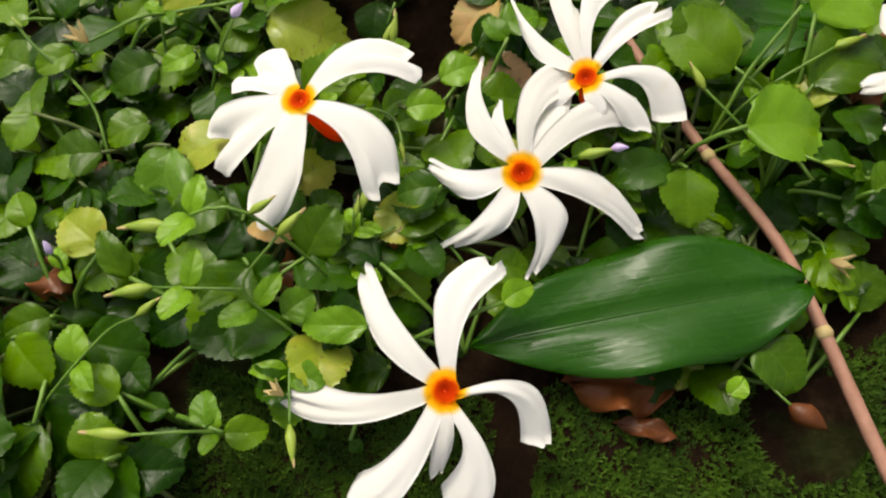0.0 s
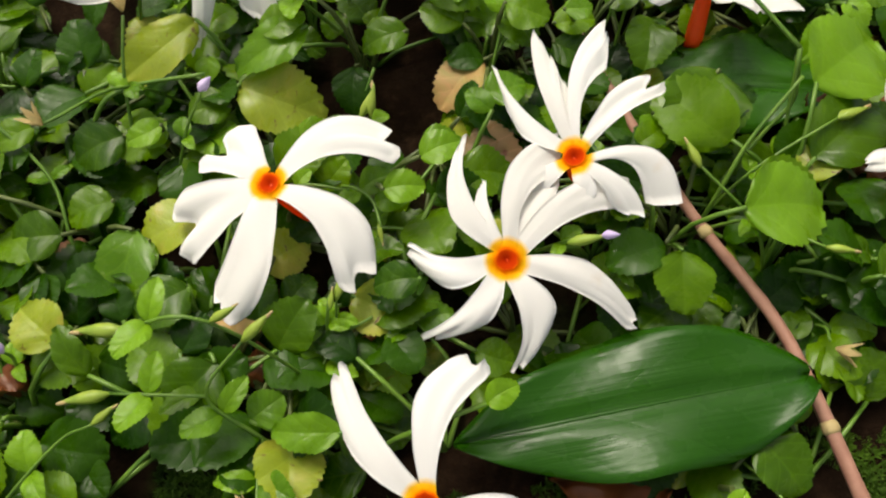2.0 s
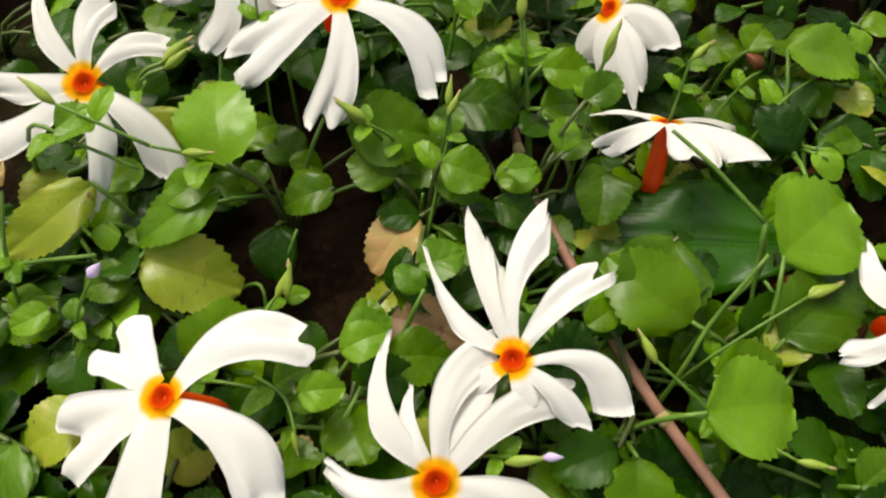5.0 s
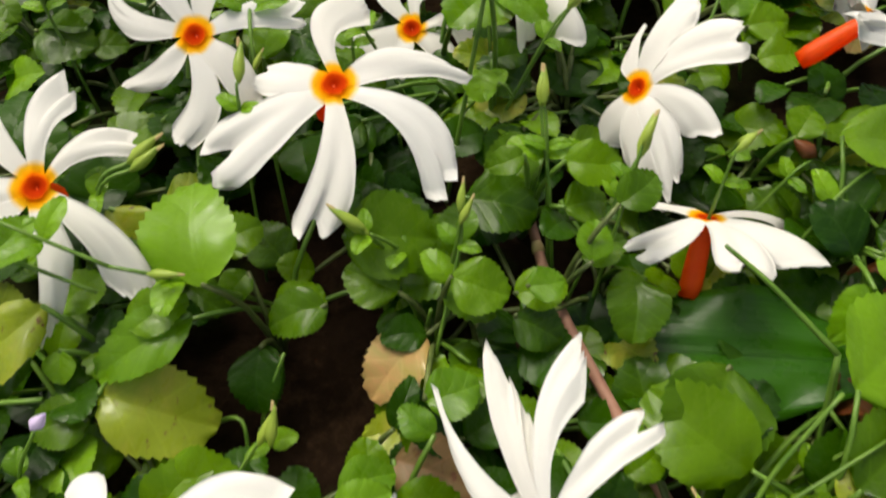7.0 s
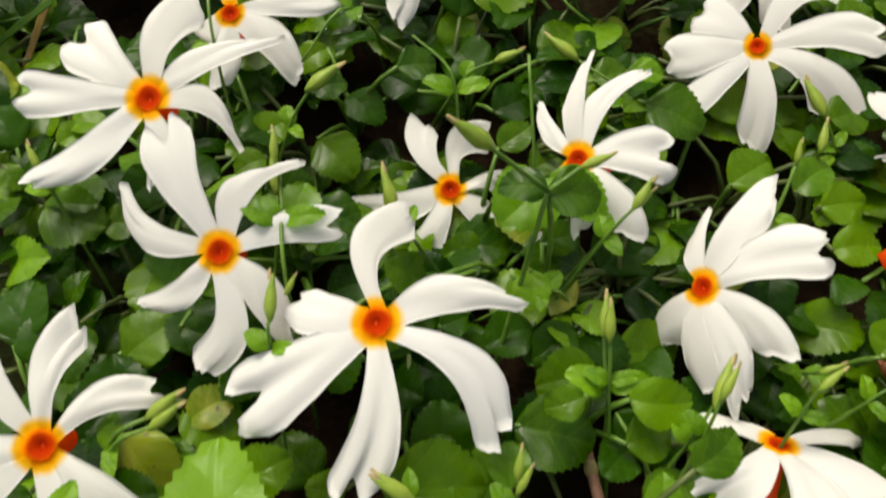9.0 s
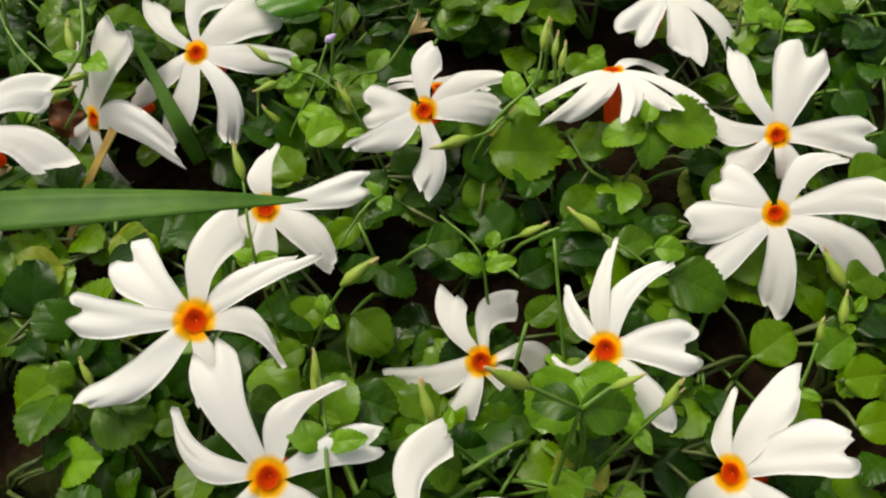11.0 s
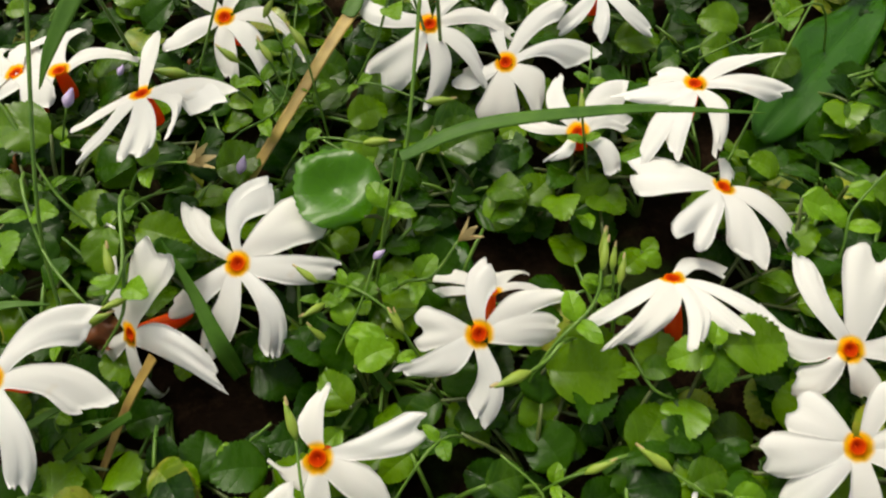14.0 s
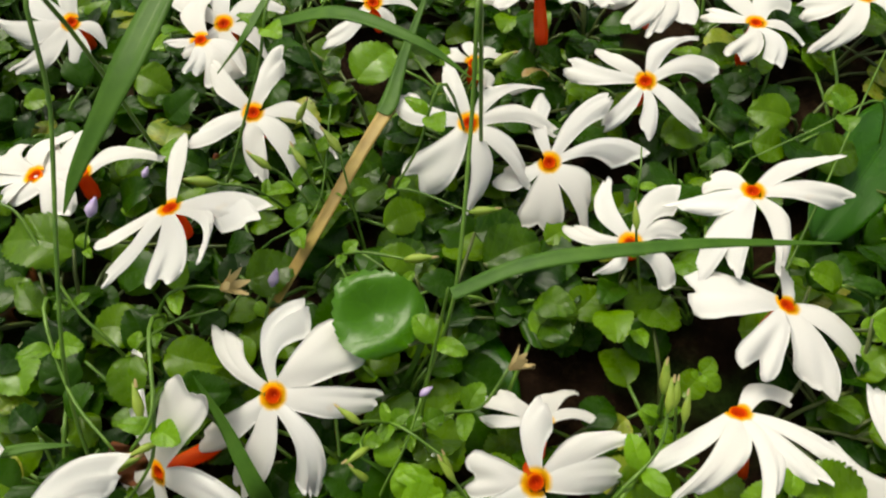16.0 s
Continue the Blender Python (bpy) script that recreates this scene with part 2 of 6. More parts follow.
def moss(count):
    """Small upright tufts of moss on the bare edge of the bed."""
    rnd = random.Random(11)
    verts, faces = [], []
    while count:
        x, y = rnd.uniform(-0.075, 0.14), rnd.uniform(-0.06, 0.034)
        edge = 0.022 + 0.012 * noise.noise(Vector((x * 25, 3.1, 0))) + (0.016 if x > 0.05 else 0) - (0.03 if x < -0.05 else 0)
        if y > edge or noise.noise(Vector((x * 45, y * 45, 7))) < -0.30 or math.hypot(x - MUD[0], y - MUD[1]) < 0.011:
            continue
        count -= 1
        z, n = soil_height(x, y) - 0.0002, len(verts)
        h, w0 = rnd.uniform(0.0006, 0.0016) * (1.2 + 0.9 * noise.noise(Vector((x * 120, y * 120, 2)))), rnd.uniform(0, 6.28)
        for k in range(4):
            w = w0 + k * 1.57
            dx, dy = math.cos(w), math.sin(w)
            lean = rnd.uniform(0.3, 0.9) * h
            i = len(verts)
            verts += [(x - dy * 0.00034, y + dx * 0.00034, z), (x + dy * 0.00034, y - dx * 0.00034, z), (x + dx * lean, y + dy * lean, z + h)]
            faces.append((i, i + 1, i + 2))
    return mesh_from("moss", verts, faces, MOSS, smooth=False)


tagged(new("moss", moss(32000)), "low green moss on the bare soil edge", "moss", kind="stuff")


# ---- the fallen flowers ----
PLAIN = ((0, 0.56), (0.10, 0.62), (0.30, 0.84), (0.55, 1.0), (0.80, 1.02), (0.93, 0.95), (1.0, 0.78))
FORKED = ((0, 0.42), (0.12, 0.50), (0.36, 0.78), (0.58, 1.04), (0.80, 1.26), (0.93, 1.26), (1.0, 1.06))


def petal_mesh(angle, length, width, bend, droop, fork, rnd, eye):
    """One petal: narrow base, broad ragged or forked end, swept sideways, arched and drooping; closed, with real thickness."""
    L, na, nu = length * (0.00107 if fork else 0.001), 16, 12
    half = width * 0.00052
    notch, notch_at = (fork * 0.95, rnd.uniform(-0.15, 0.15)) if fork else (rnd.uniform(0.03, 0.10), rnd.uniform(-0.5, 0.5))
    narrow = 0.36 if fork else 0.26
    roll, ripple, seed, twist = rnd.uniform(0.08, 0.22), rnd.uniform(0.0, 0.00020), rnd.uniform(0, 50), rnd.uniform(-0.22, 0.22)
    slant = 0.0 if fork else rnd.choice((-1, 1)) * rnd.uniform(0.06, 0.20)
    lift, curl = rnd.uniform(0.03, 0.07), rnd.uniform(0.0, 0.5)
    profile = FORKED if fork else PLAIN
    ca, sa, r0 = math.cos(radians(angle)), math.sin(radians(angle)), 0.0017
    grid = []
    for i in range(na):
        s = i / (na - 1)
        w = half * float(np.interp(s, [p[0] for p in profile], [p[1] for p in profile]))
        for j in range(nu):
            u = 2 * j / (nu - 1) - 1
            end = (1 - notch * math.exp(-(((u - notch_at) / narrow) ** 2))) * (1 - 0.10 * abs(u) ** 4)
            end += 0.04 * noise.noise(Vector((u * 5, seed, 0))) + 0.04 * noise.noise(Vector((u * 13, seed, 3))) + slant * u
            a = r0 + s * (L * end - r0)
            side = 4 * bend * L * s * (1 - s) * (0.75 + 0.5 * s) + u * w * (1 + 0.07 * noise.noise(Vector((s * 4, u, seed))))
            z = L * (lift * 4 * s * (1 - s) - droop * s * s) - roll * w * u * u * (0.6 + 0.6 * s)
            z += ripple * math.sin(7 * s + 3 * u + seed) + math.tan(twist * s * s) * u * w
            z -= curl * w * max(0.0, s - 0.82) ** 2 * 18 * (0.4 + abs(u))
            grid.append(Vector((a * ca - side * sa, a * sa + side * ca, z)))
    grid = [p / eye for p in grid]
    low = [p - Vector((0, 0, 0.00013 / eye)) for p in grid]
    n, faces = len(grid), []
    for i in range(na - 1):
        for j in range(nu - 1):
            a, b, c, d = i * nu + j, i * nu + j + 1, (i + 1) * nu + j + 1, (i + 1) * nu + j
            faces += [(a, d, c, b), (n + a, n + b, n + c, n + d)]
    rim = [i * nu for i in range(na)] + [(na - 1) * nu + j for j in range(1, nu)] + [i * nu + nu - 1 for i in range(na - 2, -1, -1)] + list(range(nu - 2, 0, -1))
    faces += [(rim[k], n + rim[k], n + rim[(k + 1) % len(rim)], rim[(k + 1) % len(rim)])[::-1] for k in range(len(rim))]
    me = mesh_from("petal", grid + low, faces, PETAL)
    me.polygons.foreach_set("use_smooth", [True] * (len(faces) - len(rim)) + [False] * len(rim))
    return me


def eye_mesh():
    """The shallow orange funnel in the flower's middle."""
    rings = ((0.0003, -0.0008), (0.0007, -0.0004), (0.0012, -0.0001), (0.0018, 0.00005), (0.0022, 0.00009), (0.0023, -0.0004))
    verts = [(r * math.cos(k * math.pi / 8), r * math.sin(k * math.pi / 8), z) for r, z in rings for k in range(16)]
    faces = [(i * 16 + k, (i + 1) * 16 + k, (i + 1) * 16 + (k + 1) % 16, i * 16 + (k + 1) % 16) for i in range(len(rings) - 1) for k in range(16)]
    return mesh_from("eye", verts, faces + [tuple(range(16))], PETAL)


EYE_MESH = eye_mesh()
FLOWERS = []


def flower(x, y, z, rx, ry, rz, petals, label="", eye=0.9, tube=14.0, lean=None):
    rnd = random.Random(int((x + 1) * 1e5 + y * 1e4))
    top = thing("jasmine_flower", pose(x, y, z, rx, ry, rz), label or "white night jasmine flower with orange eye, fallen on herbs", "flower", "fallen flowers")
    for angle, length, width, bend, droop, fork in petals:
        part("petal", petal_mesh(angle, length, width, bend, droop, fork, rnd, eye), top, "", Matrix.Scale(eye, 4))
    part("eye", EYE_MESH, top, "orange and red flower eye", Matrix.Diagonal((eye * rnd.uniform(0.94, 1.06), eye * rnd.uniform(0.94, 1.06), 1, 1)))
    t = tube * 0.001
    k = rnd.uniform(-0.12, 0.12)
    lx, ly = lean or (k, k * 0.5)
    v, f = tube_data(smooth_line([(0, 0, -0.0008), (lx * 0.35 * t, ly * 0.35 * t, -0.4 * t), (lx * t, ly * t, -t)], 4), [0.0014, 0.0015, 0.0016, 0.0017, 0.0018, 0.0019, 0.0020, 0.0020, 0.0017], 12)
    part("tube", mesh_from("tube", v, f, TUBE), top, "bright orange corolla tube")
    FLOWERS.append((x, y, z))


flower(-0.0289, 0.0683, 0.0292, 7, -6, 0, [(-160, 19.2, 10.5, -0, 0.2, 0.28), (-110, 23.7, 7.8, 0.09, 0.15, 0), (-46, 22, 6.9, 0.16, 0.15, 0.1), (23, 22, 7, 0.16, 0.15, 0.15), (140, 16.8, 9.5, -0.06, 0.3, 0.26)], lean=(0.30, -0.05))
flower(0.0120, 0.0567, 0.0234, 19, 1, 1, [(-134, 19, 5.0, 0.13, 0.15, 0), (-81, 18.6, 5.9, 0.2, 0.15, 0), (-24, 24.6, 5.4, 0.1, 0.1, 0), (31, 25.1, 5.2, 0.11, 0.05, 0), (62, 16.2, 4.5, 0.01, 0.15, 0), (64, 23.3, 4.9, 0.17, 0.1, 0), (109, 13.7, 3.9, 0.13, 0.15, 0), (110, 23, 4.2, 0.18, 0.1, 0), (175, 17.2, 5.2, 0.17, 0.15, 0)], eye=1)
flower(-0.0013, 0.0168, 0.0204, 18, 1, 1, [(-178, 27.2, 4.7, 0.09, 0.1, 0), (-130, 26.8, 5.4, 0.1, 0.1, 0), (-95, 14.1, 3.3, 0.02, 0.2, 0), (-86, 22.8, 4.8, 0.2, 0.15, 0), (-29, 19.4, 3.6, 0.3, 0.2, 0), (70, 22.8, 5.8, 0.15, 0.15, 0.1), (126, 25.2, 5.2, 0.08, 0.15, 0)], "white six-petalled flower lying on green moss", eye=1)
flower(0.0238, 0.0740, 0.0290, 17, -13, -3, [(-144, 11.6, 3.9, -0.05, 0.15, 0), (-83, 8.8, 3.6, 0.1, 0.15, 0), (-48, 14.4, 3.5, 0.09, 0.15, 0), (-29, 18.6, 3.9, 0.26, 0.15, 0), (43, 19.8, 4.4, 0.06, 0.15, 0.2), (74, 23.7, 3.3, 0.11, 0.05, 0), (99, 17.6, 2.9, 0.05, 0.15, 0), (103, 23.3, 3.3, 0.04, 0.05, 0), (130, 21.3, 3.3, 0.11, 0.1, 0)])
flower(-0.0504, 0.1244, 0.0327, 22, -1, -0, [(-155, 27.3, 6.1, 0.14, 0, 0), (-86, 22.5, 4.9, 0.11, 0.15, 0), (-49, 23.2, 5.4, 0.12, 0.15, 0), (27, 16, 4, 0.13, 0.1, 0.1), (80, 18.1, 4.2, 0.1, 0.15, 0), (118, 23.7, 4.1, 0.09, 0.15, 0), (176, 21.6, 5.5, 0.08, 0.2, 0)], eye=1, tube=8.0)
flower(0.0594, 0.1299, 0.0131, -40, 3, -4, [(-144, 19.7, 6.6, 0.11, 0.15, 0.3), (-86, 19.4, 8.1, 0.02, 0.1, 0.2), (-39, 19.5, 7.8, 0.05, 0.15, 0), (22, 20, 3.9, -0.02, 0.1, 0), (129, 17.7, 7.8, 0.15, 0.2, 0)], "white flower lying side-on, its orange tube showing", tube=14.0, lean=(-0.15, -0.35))
flower(-0.0054, 0.1414, 0.0362, 13, 2, 0, [(-148, 23.4, 8.8, 0.01, 0.15, 0.25), (-98, 23.8, 6.1, 0.1, 0.15, 0.15), (-41, 23.6, 5.9, 0.16, 0.15, 0.1), (14, 21.1, 5.9, 0.1, 0.15, 0), (77, 18.8, 4.8, 0.24, 0.2, 0), (166, 13.2, 6.4, 0.07, 0.2, 0)], "large white flower with broad forked petals on herbs", eye=1, tube=11.0, lean=(-0.22, 0.0))
flower(-0.0295, 0.1529, 0.0354, 22, -1, -0, [(-146, 14.9, 4.4, 0.14, 0.15, 0), (-100, 18.5, 5.4, 0.2, 0.15, 0), (-49, 16.6, 5.6, 0.05, 0.15, 0), (16, 17.7, 4.8, 0.05, 0.15, 0.15), (55, 17.6, 4.8, 0.19, 0.15, 0), (117, 22.4, 6.4, 0.04, 0.05, 0.2), (150, 18.8, 4.4, 0.17, 0.1, 0)], tube=8.0)
flower(-0.0431, 0.1780, 0.0398, 24, -4, -4, [(-143, 24.4, 5.9, 0.09, 0, 0), (-84, 13.5, 4, 0.11, 0.1, 0), (-23, 15.8, 4.2, 0.22, 0.1, 0), (33, 21.3, 4.8, 0.04, 0.15, 0), (72, 18.9, 5.7, 0.12, 0.15, 0), (144, 18.9, 7.6, -0, 0.15, 0.2), (178, 23.5, 6, 0.02, 0.05, 0.2)], eye=1, tube=8.0)
flower(0.0059, 0.1810, 0.0084, 24, 1, -1, [(-168, 19.4, 6.2, 0.09, 0.15, 0), (-117, 17.3, 5.6, 0.08, 0.15, 0), (-46, 15.9, 5.6, 0.09, 0.15, 0), (-8, 15.2, 4.1, 0.23, 0.15, 0), (58, 14.8, 4.9, 0.27, 0.15, 0), (113, 15.9, 4.8, 0.15, 0.15, 0)], "small white flower low among the herbs")
flower(0.0278, 0.1765, 0.0260, 23, -26, -10, [(-169, 11.2, 3.5, 0.29, 0.2, 0), (-91, 12.9, 4.7, 0.07, 0.15, 0), (-60, 16.6, 5.8, 0.11, 0.15, 0), (-2, 15.3, 7.5, 0.06, 0.15, 0.2), (54, 19.5, 4.6, 0.14, 0.15, 0), (87, 19.4, 4.1, 0.05, 0.15, 0), (126, 13.9, 3.5, 0.06, 0.15, 0)])
flower(0.0491, 0.1556, 0.0184, 15, -46, -11, [(-139, 13.3, 6.1, -0.05, 0.2, 0), (-96, 18.5, 7.8, -0.01, 0.15, 0), (-82, 20.7, 5.8, 0.1, 0.2, 0), (-51, 17.4, 5.6, 0.13, 0.15, 0), (10, 19.9, 7.4, 0.06, 0.15, 0.12), (49, 20.4, 6.4, 0.02, 0.15, 0), (92, 14.1, 4.4, 0.05, 0.25, 0)], "white flower tilted sideways with orange tube behind")
flower(0.0667, 0.2066, 0.0224, 24, -2, -2, [(-174, 16.8, 6.9, 0.02, 0.1, 0.1), (-139, 20.7, 6, 0.01, 0.15, 0), (-91, 20.7, 6, 0.04, 0.15, 0), (-37, 23.6, 6.9, 0.13, 0.1, 0), (5, 24.6, 6.8, 0.07, 0, 0.1), (39, 19.6, 4.9, 0.18, 0.15, 0), (146, 12.9, 7, -0.03, 0.1, 0.1)], eye=0.78)
flower(0.0723, 0.2274, 0.0206, 24, 1, -1, [(-149, 13.7, 5.3, 0.13, 0.1, 0), (-67, 11.8, 5.6, 0.01, 0.15, 0), (-1, 22.4, 7.5, 0.01, 0.05, 0.18), (64, 22.9, 9.9, 0.06, 0.1, 0.18), (109, 21.6, 5, 0.11, 0.15, 0), (155, 18.5, 5.3, 0.21, 0.15, 0)], eye=0.78)
flower(0.0374, 0.2438, 0.0242, -31, 1, -1, [(-155, 22, 5, 0.1, 0.2, 0), (-131, 22.5, 5.6, 0.15, 0.26, 0), (-89, 20.1, 5.1, 0.11, 0.18, 0), (-58, 20.2, 4.8, -0.05, 0.15, 0), (-33, 21.7, 5, 0, 0.15, 0), (33, 18.7, 5.4, 0.13, 0.2, 0)], "white drooping flower facing up, orange tube below", eye=0.78, lean=(0.1, -0.2))
flower(-0.0049, 0.2299, 0.0286, 26, 1, -1, [(-151, 17.2, 6, 0.07, 0.15, 0), (-92, 17.5, 5.1, 0.14, 0.15, 0), (2, 16.5, 6.5, 0.04, 0.15, 0), (25, 20.4, 4.9, 0.09, 0.1, 0), (79, 14.4, 4.8, 0.14, 0.15, 0), (175, 12.8, 6.9, -0.03, 0.15, 0.2)], eye=0.78)
flower(-0.0356, 0.2050, 0.0310, 22, -4, -3, [(-169, 8.8, 4.3, 0.3, 0.2, 0), (-99, 14, 5.2, 0.07, 0.15, 0), (-38, 17, 6.5, 0.07, 0.15, 0), (17, 19.6, 5.1, -0.04, 0.2, 0.15), (92, 12.4, 4.8, 0.1, 0.15, 0)], eye=0.78)
flower(-0.0569, 0.2502, 0.0254, 23, -4, -4, [(-150, 18.8, 5.7, 0.07, 0.15, 0), (-113, 21.1, 6.5, 0.11, 0.15, 0), (-70, 21.6, 5.2, 0.18, 0.15, 0), (-4, 21.5, 6.3, -0.02, 0.15, 0), (38, 19.9, 9.5, 0.03, 0.15, 0.12), (71, 19, 5, 0.25, 0.15, 0), (133, 19.1, 4.1, 0.1, 0.15, 0)], eye=0.78)
flower(-0.0804, 0.2370, 0.0191, 53, -25, -31, [(-154, 23.1, 5.2, 0.06, 0.1, 0), (-117, 22.1, 7.8, 0.26, 0.4, 0), (-15, 25.3, 7.2, 0.18, 0.2, 0), (64, 22.2, 8.5, -0.01, 0.1, 0.1), (125, 24.6, 7.6, -0.08, 0.15, 0)], "white flower turned sideways, orange tube beside grass", eye=0.78)
flower(-0.0807, 0.2897, 0.0380, -13, -10, 1, [(-172, 18.4, 6.2, 0.22, 0.2, 0), (-129, 19.6, 6.2, 0.14, 0.15, 0), (-86, 19.7, 6.2, 0.12, 0.15, 0.12), (-57, 18.7, 3.5, 0.28, 0.1, 0), (-19, 19.2, 6.2, 0.16, 0.15, 0), (-7, 20.4, 6.2, 0.03, 0.15, 0), (97, 24.5, 3.8, -0.01, -0.1, 0)], "white flower with folded drooping petals, facing up", eye=0.78, tube=8.5)
flower(-0.0693, 0.3279, 0.0262, 15, 2, -1, [(-164, 17.2, 6.9, 0.08, 0.2, 0), (-84, 17.8, 5.9, 0, 0.1, 0), (-53, 21.1, 5.9, 0.09, 0.15, 0), (-23, 21.9, 4.5, 0.23, 0.2, 0), (72, 20.8, 5.3, 0.02, 0.15, 0), (130, 20.8, 5.2, 0.05, 0.15, 0)], eye=0.78)
flower(-0.0136, 0.3189, 0.0293, 18, 2, -1, [(-135, 19.5, 9, 0.1, 0.15, 0.15), (-89, 21.7, 5.3, 0.13, 0.15, 0), (-43, 20.5, 5, 0.07, 0.15, 0), (-1, 22.4, 4.8, 0.14, 0.15, 0), (33, 20.5, 3.9, 0.17, 0.15, 0), (110, 18.7, 4.5, -0, 0.2, 0), (153, 20.6, 6.2, 0.15, 0.15, 0)], eye=0.78)
flower(0.0060, 0.3103, 0.0232, 21, -4, -3, [(-170, 13.5, 5.2, 0.17, 0.15, 0), (-101, 16.2, 8.7, 0.02, 0.1, 0.1), (-58, 17.4, 7.2, 0.15, 0.15, 0), (2, 22.4, 4.4, 0.14, 0.1, 0), (46, 23.4, 5, 0.08, 0.05, 0), (92, 19.4, 4, 0.1, 0.15, 0)], eye=0.78)
flower(0.0218, 0.2843, 0.0250, 9, -4, -2, [(-138, 10, 3.1, 0.14, 0.12, 0), (-51, 13.2, 4.3, 0.14, 0.18, 0), (14, 13.5, 4.2, 0.14, 0.15, 0), (44, 18.6, 5.5, 0.14, 0.1, 0), (103, 18.6, 4.9, 0.14, 0.1, 0), (154, 14.7, 3.9, 0.14, 0.14, 0)], "white flower partly covered by a grass blade", eye=0.78, tube=9.0)
flower(0.0508, 0.2946, 0.0297, -4, 2, -1, [(-166, 18.9, 6.3, 0.08, 0.05, 0), (-130, 23.6, 5.9, 0.01, 0.25, 0), (-113, 22, 5.3, -0.04, 0.15, 0), (-83, 20.6, 5.3, 0.12, 0.1, 0), (-1, 23.9, 5.7, 0, 0.1, 0), (27, 24.6, 4.6, 0.04, 0, 0), (143, 10.1, 6.6, -0.03, 0.25, 0.12)], eye=0.78)
flower(0.0540, 0.2682, 0.0231, -11, 16, -4, [(-125, 20.6, 7, -0, 0.15, 0.28), (-80, 20, 7.8, 0.03, 0.15, 0), (-29, 21.4, 7.8, 0.09, 0.15, 0), (57, 18.4, 4.6, 0.1, 0.3, 0), (172, 20.8, 10.5, 0.05, 0.15, 0.1)], "white flower with a torn petal, facing up", eye=0.78)
flower(-0.1257, 0.3655, 0.0260, 21, 2, -1, [(-138, 21.7, 6.4, 0.14, 0.12, 0), (-87, 19.1, 6, 0.14, 0.16, 0), (-29, 11.3, 3.7, 0.14, 0.12, 0), (87, 19.3, 6, 0.14, 0.11, 0), (137, 22, 6.9, 0.14, 0.13, 0), (180, 22, 6.9, 0.14, 0.12, 0)], eye=0.78)
flower(-0.0824, 0.3649, 0.0240, 15, 2, -1, [(-142, 14.5, 4.8, 0.14, 0.11, 0), (-91, 18.4, 8, 0.14, 0.13, 0.15), (-35, 16, 5, 0.14, 0.13, 0), (27, 17.9, 5.6, 0.14, 0.17, 0), (85, 19.8, 6.2, 0.14, 0.14, 0), (134, 22, 6.9, 0.14, 0.16, 0)], eye=0.78)
flower(-0.0397, 0.3738, 0.0220, 15, 2, -1, [(-143, 18.2, 5.4, 0.14, 0.17, 0), (-59, 9.9, 3.1, 0.14, 0.17, 0), (-2, 13.3, 4.1, 0.14, 0.15, 0), (66, 15.8, 4.9, 0.14, 0.13, 0), (140, 16.1, 4.8, 0.14, 0.11, 0)], eye=0.78)
flower(0.0081, 0.3654, 0.0300, -41, 2, -1, [(-62, 17, 8, 0.1, 0.12, 0.15), (-28, 20, 9.4, 0.1, 0.12, 0.15), (0, 18, 5.3, 0.1, 0.12, 0), (90, 15, 4.4, 0.1, 0.12, 0), (188, 17, 5, 0.1, 0.12, 0), (215, 18, 8.5, 0.1, 0.12, 0.15)], "white flower lying side-on, its orange tube showing", eye=0.78)
flower(0.0327, 0.3323, 0.0278, 12, 2, -1, [(-134, 16.7, 4.1, 0.07, 0.15, 0), (-94, 15.3, 3.5, 0.07, 0.1, 0), (-38, 17.9, 5, -0.06, 0.15, 0), (12, 20.8, 4.7, 0.13, 0.1, 0), (46, 20.4, 4.6, 0.16, 0.05, 0), (127, 14.9, 5.6, 0.08, 0.2, 0), (159, 20, 5.2, 0.11, 0.15, 0.1)], eye=0.78)
flower(0.0661, 0.3524, 0.0280, -4, 2, -1, [(-125, 13.6, 5.9, 0.14, 0.12, 0.15), (-82, 14.8, 4.8, 0.14, 0.16, 0), (-24, 13, 4.3, 0.14, 0.15, 0), (47, 22, 7.2, 0.14, 0.16, 0), (88, 22, 7.2, 0.14, 0.13, 0), (146, 13.9, 6, 0.14, 0.11, 0.15)], eye=0.78)
flower(-0.0999, 0.2222, 0.0320, 18, -4, -3, [(-140, 19.4, 5.8, 0.14, 0.12, 0), (-75, 22, 6.2, 0.14, 0.16, 0), (-15, 22, 6.5, 0.14, 0.12, 0), (32, 21.6, 6.1, 0.14, 0.11, 0), (122, 21.7, 6.4, 0.14, 0.13, 0), (166, 22, 6.5, 0.14, 0.13, 0)], eye=0.78)
flower(-0.1103, 0.3102, 0.0260, -6, -4, -1, [(-127, 9.8, 4.2, 0.14, 0.11, 0.15), (26, 18.9, 6.2, 0.14, 0.17, 0), (100, 22, 6.9, 0.14, 0.13, 0), (139, 22, 9.1, 0.14, 0.1, 0.15), (180, 19.5, 8.4, 0.14, 0.13, 0.15)], eye=0.78, tube=8.5)
flower(0.0876, 0.0800, 0.0280, 15, -6, -2, [(-156, 11.6, 3.6, 0.14, 0.17, 0), (-111, 13.4, 4.2, 0.14, 0.17, 0), (-75, 15, 4.7, 0.14, 0.18, 0), (-3, 14.1, 4.4, 0.14, 0.13, 0), (61, 17.7, 5.5, 0.14, 0.18, 0), (111, 13.7, 4.3, 0.14, 0.18, 0)])
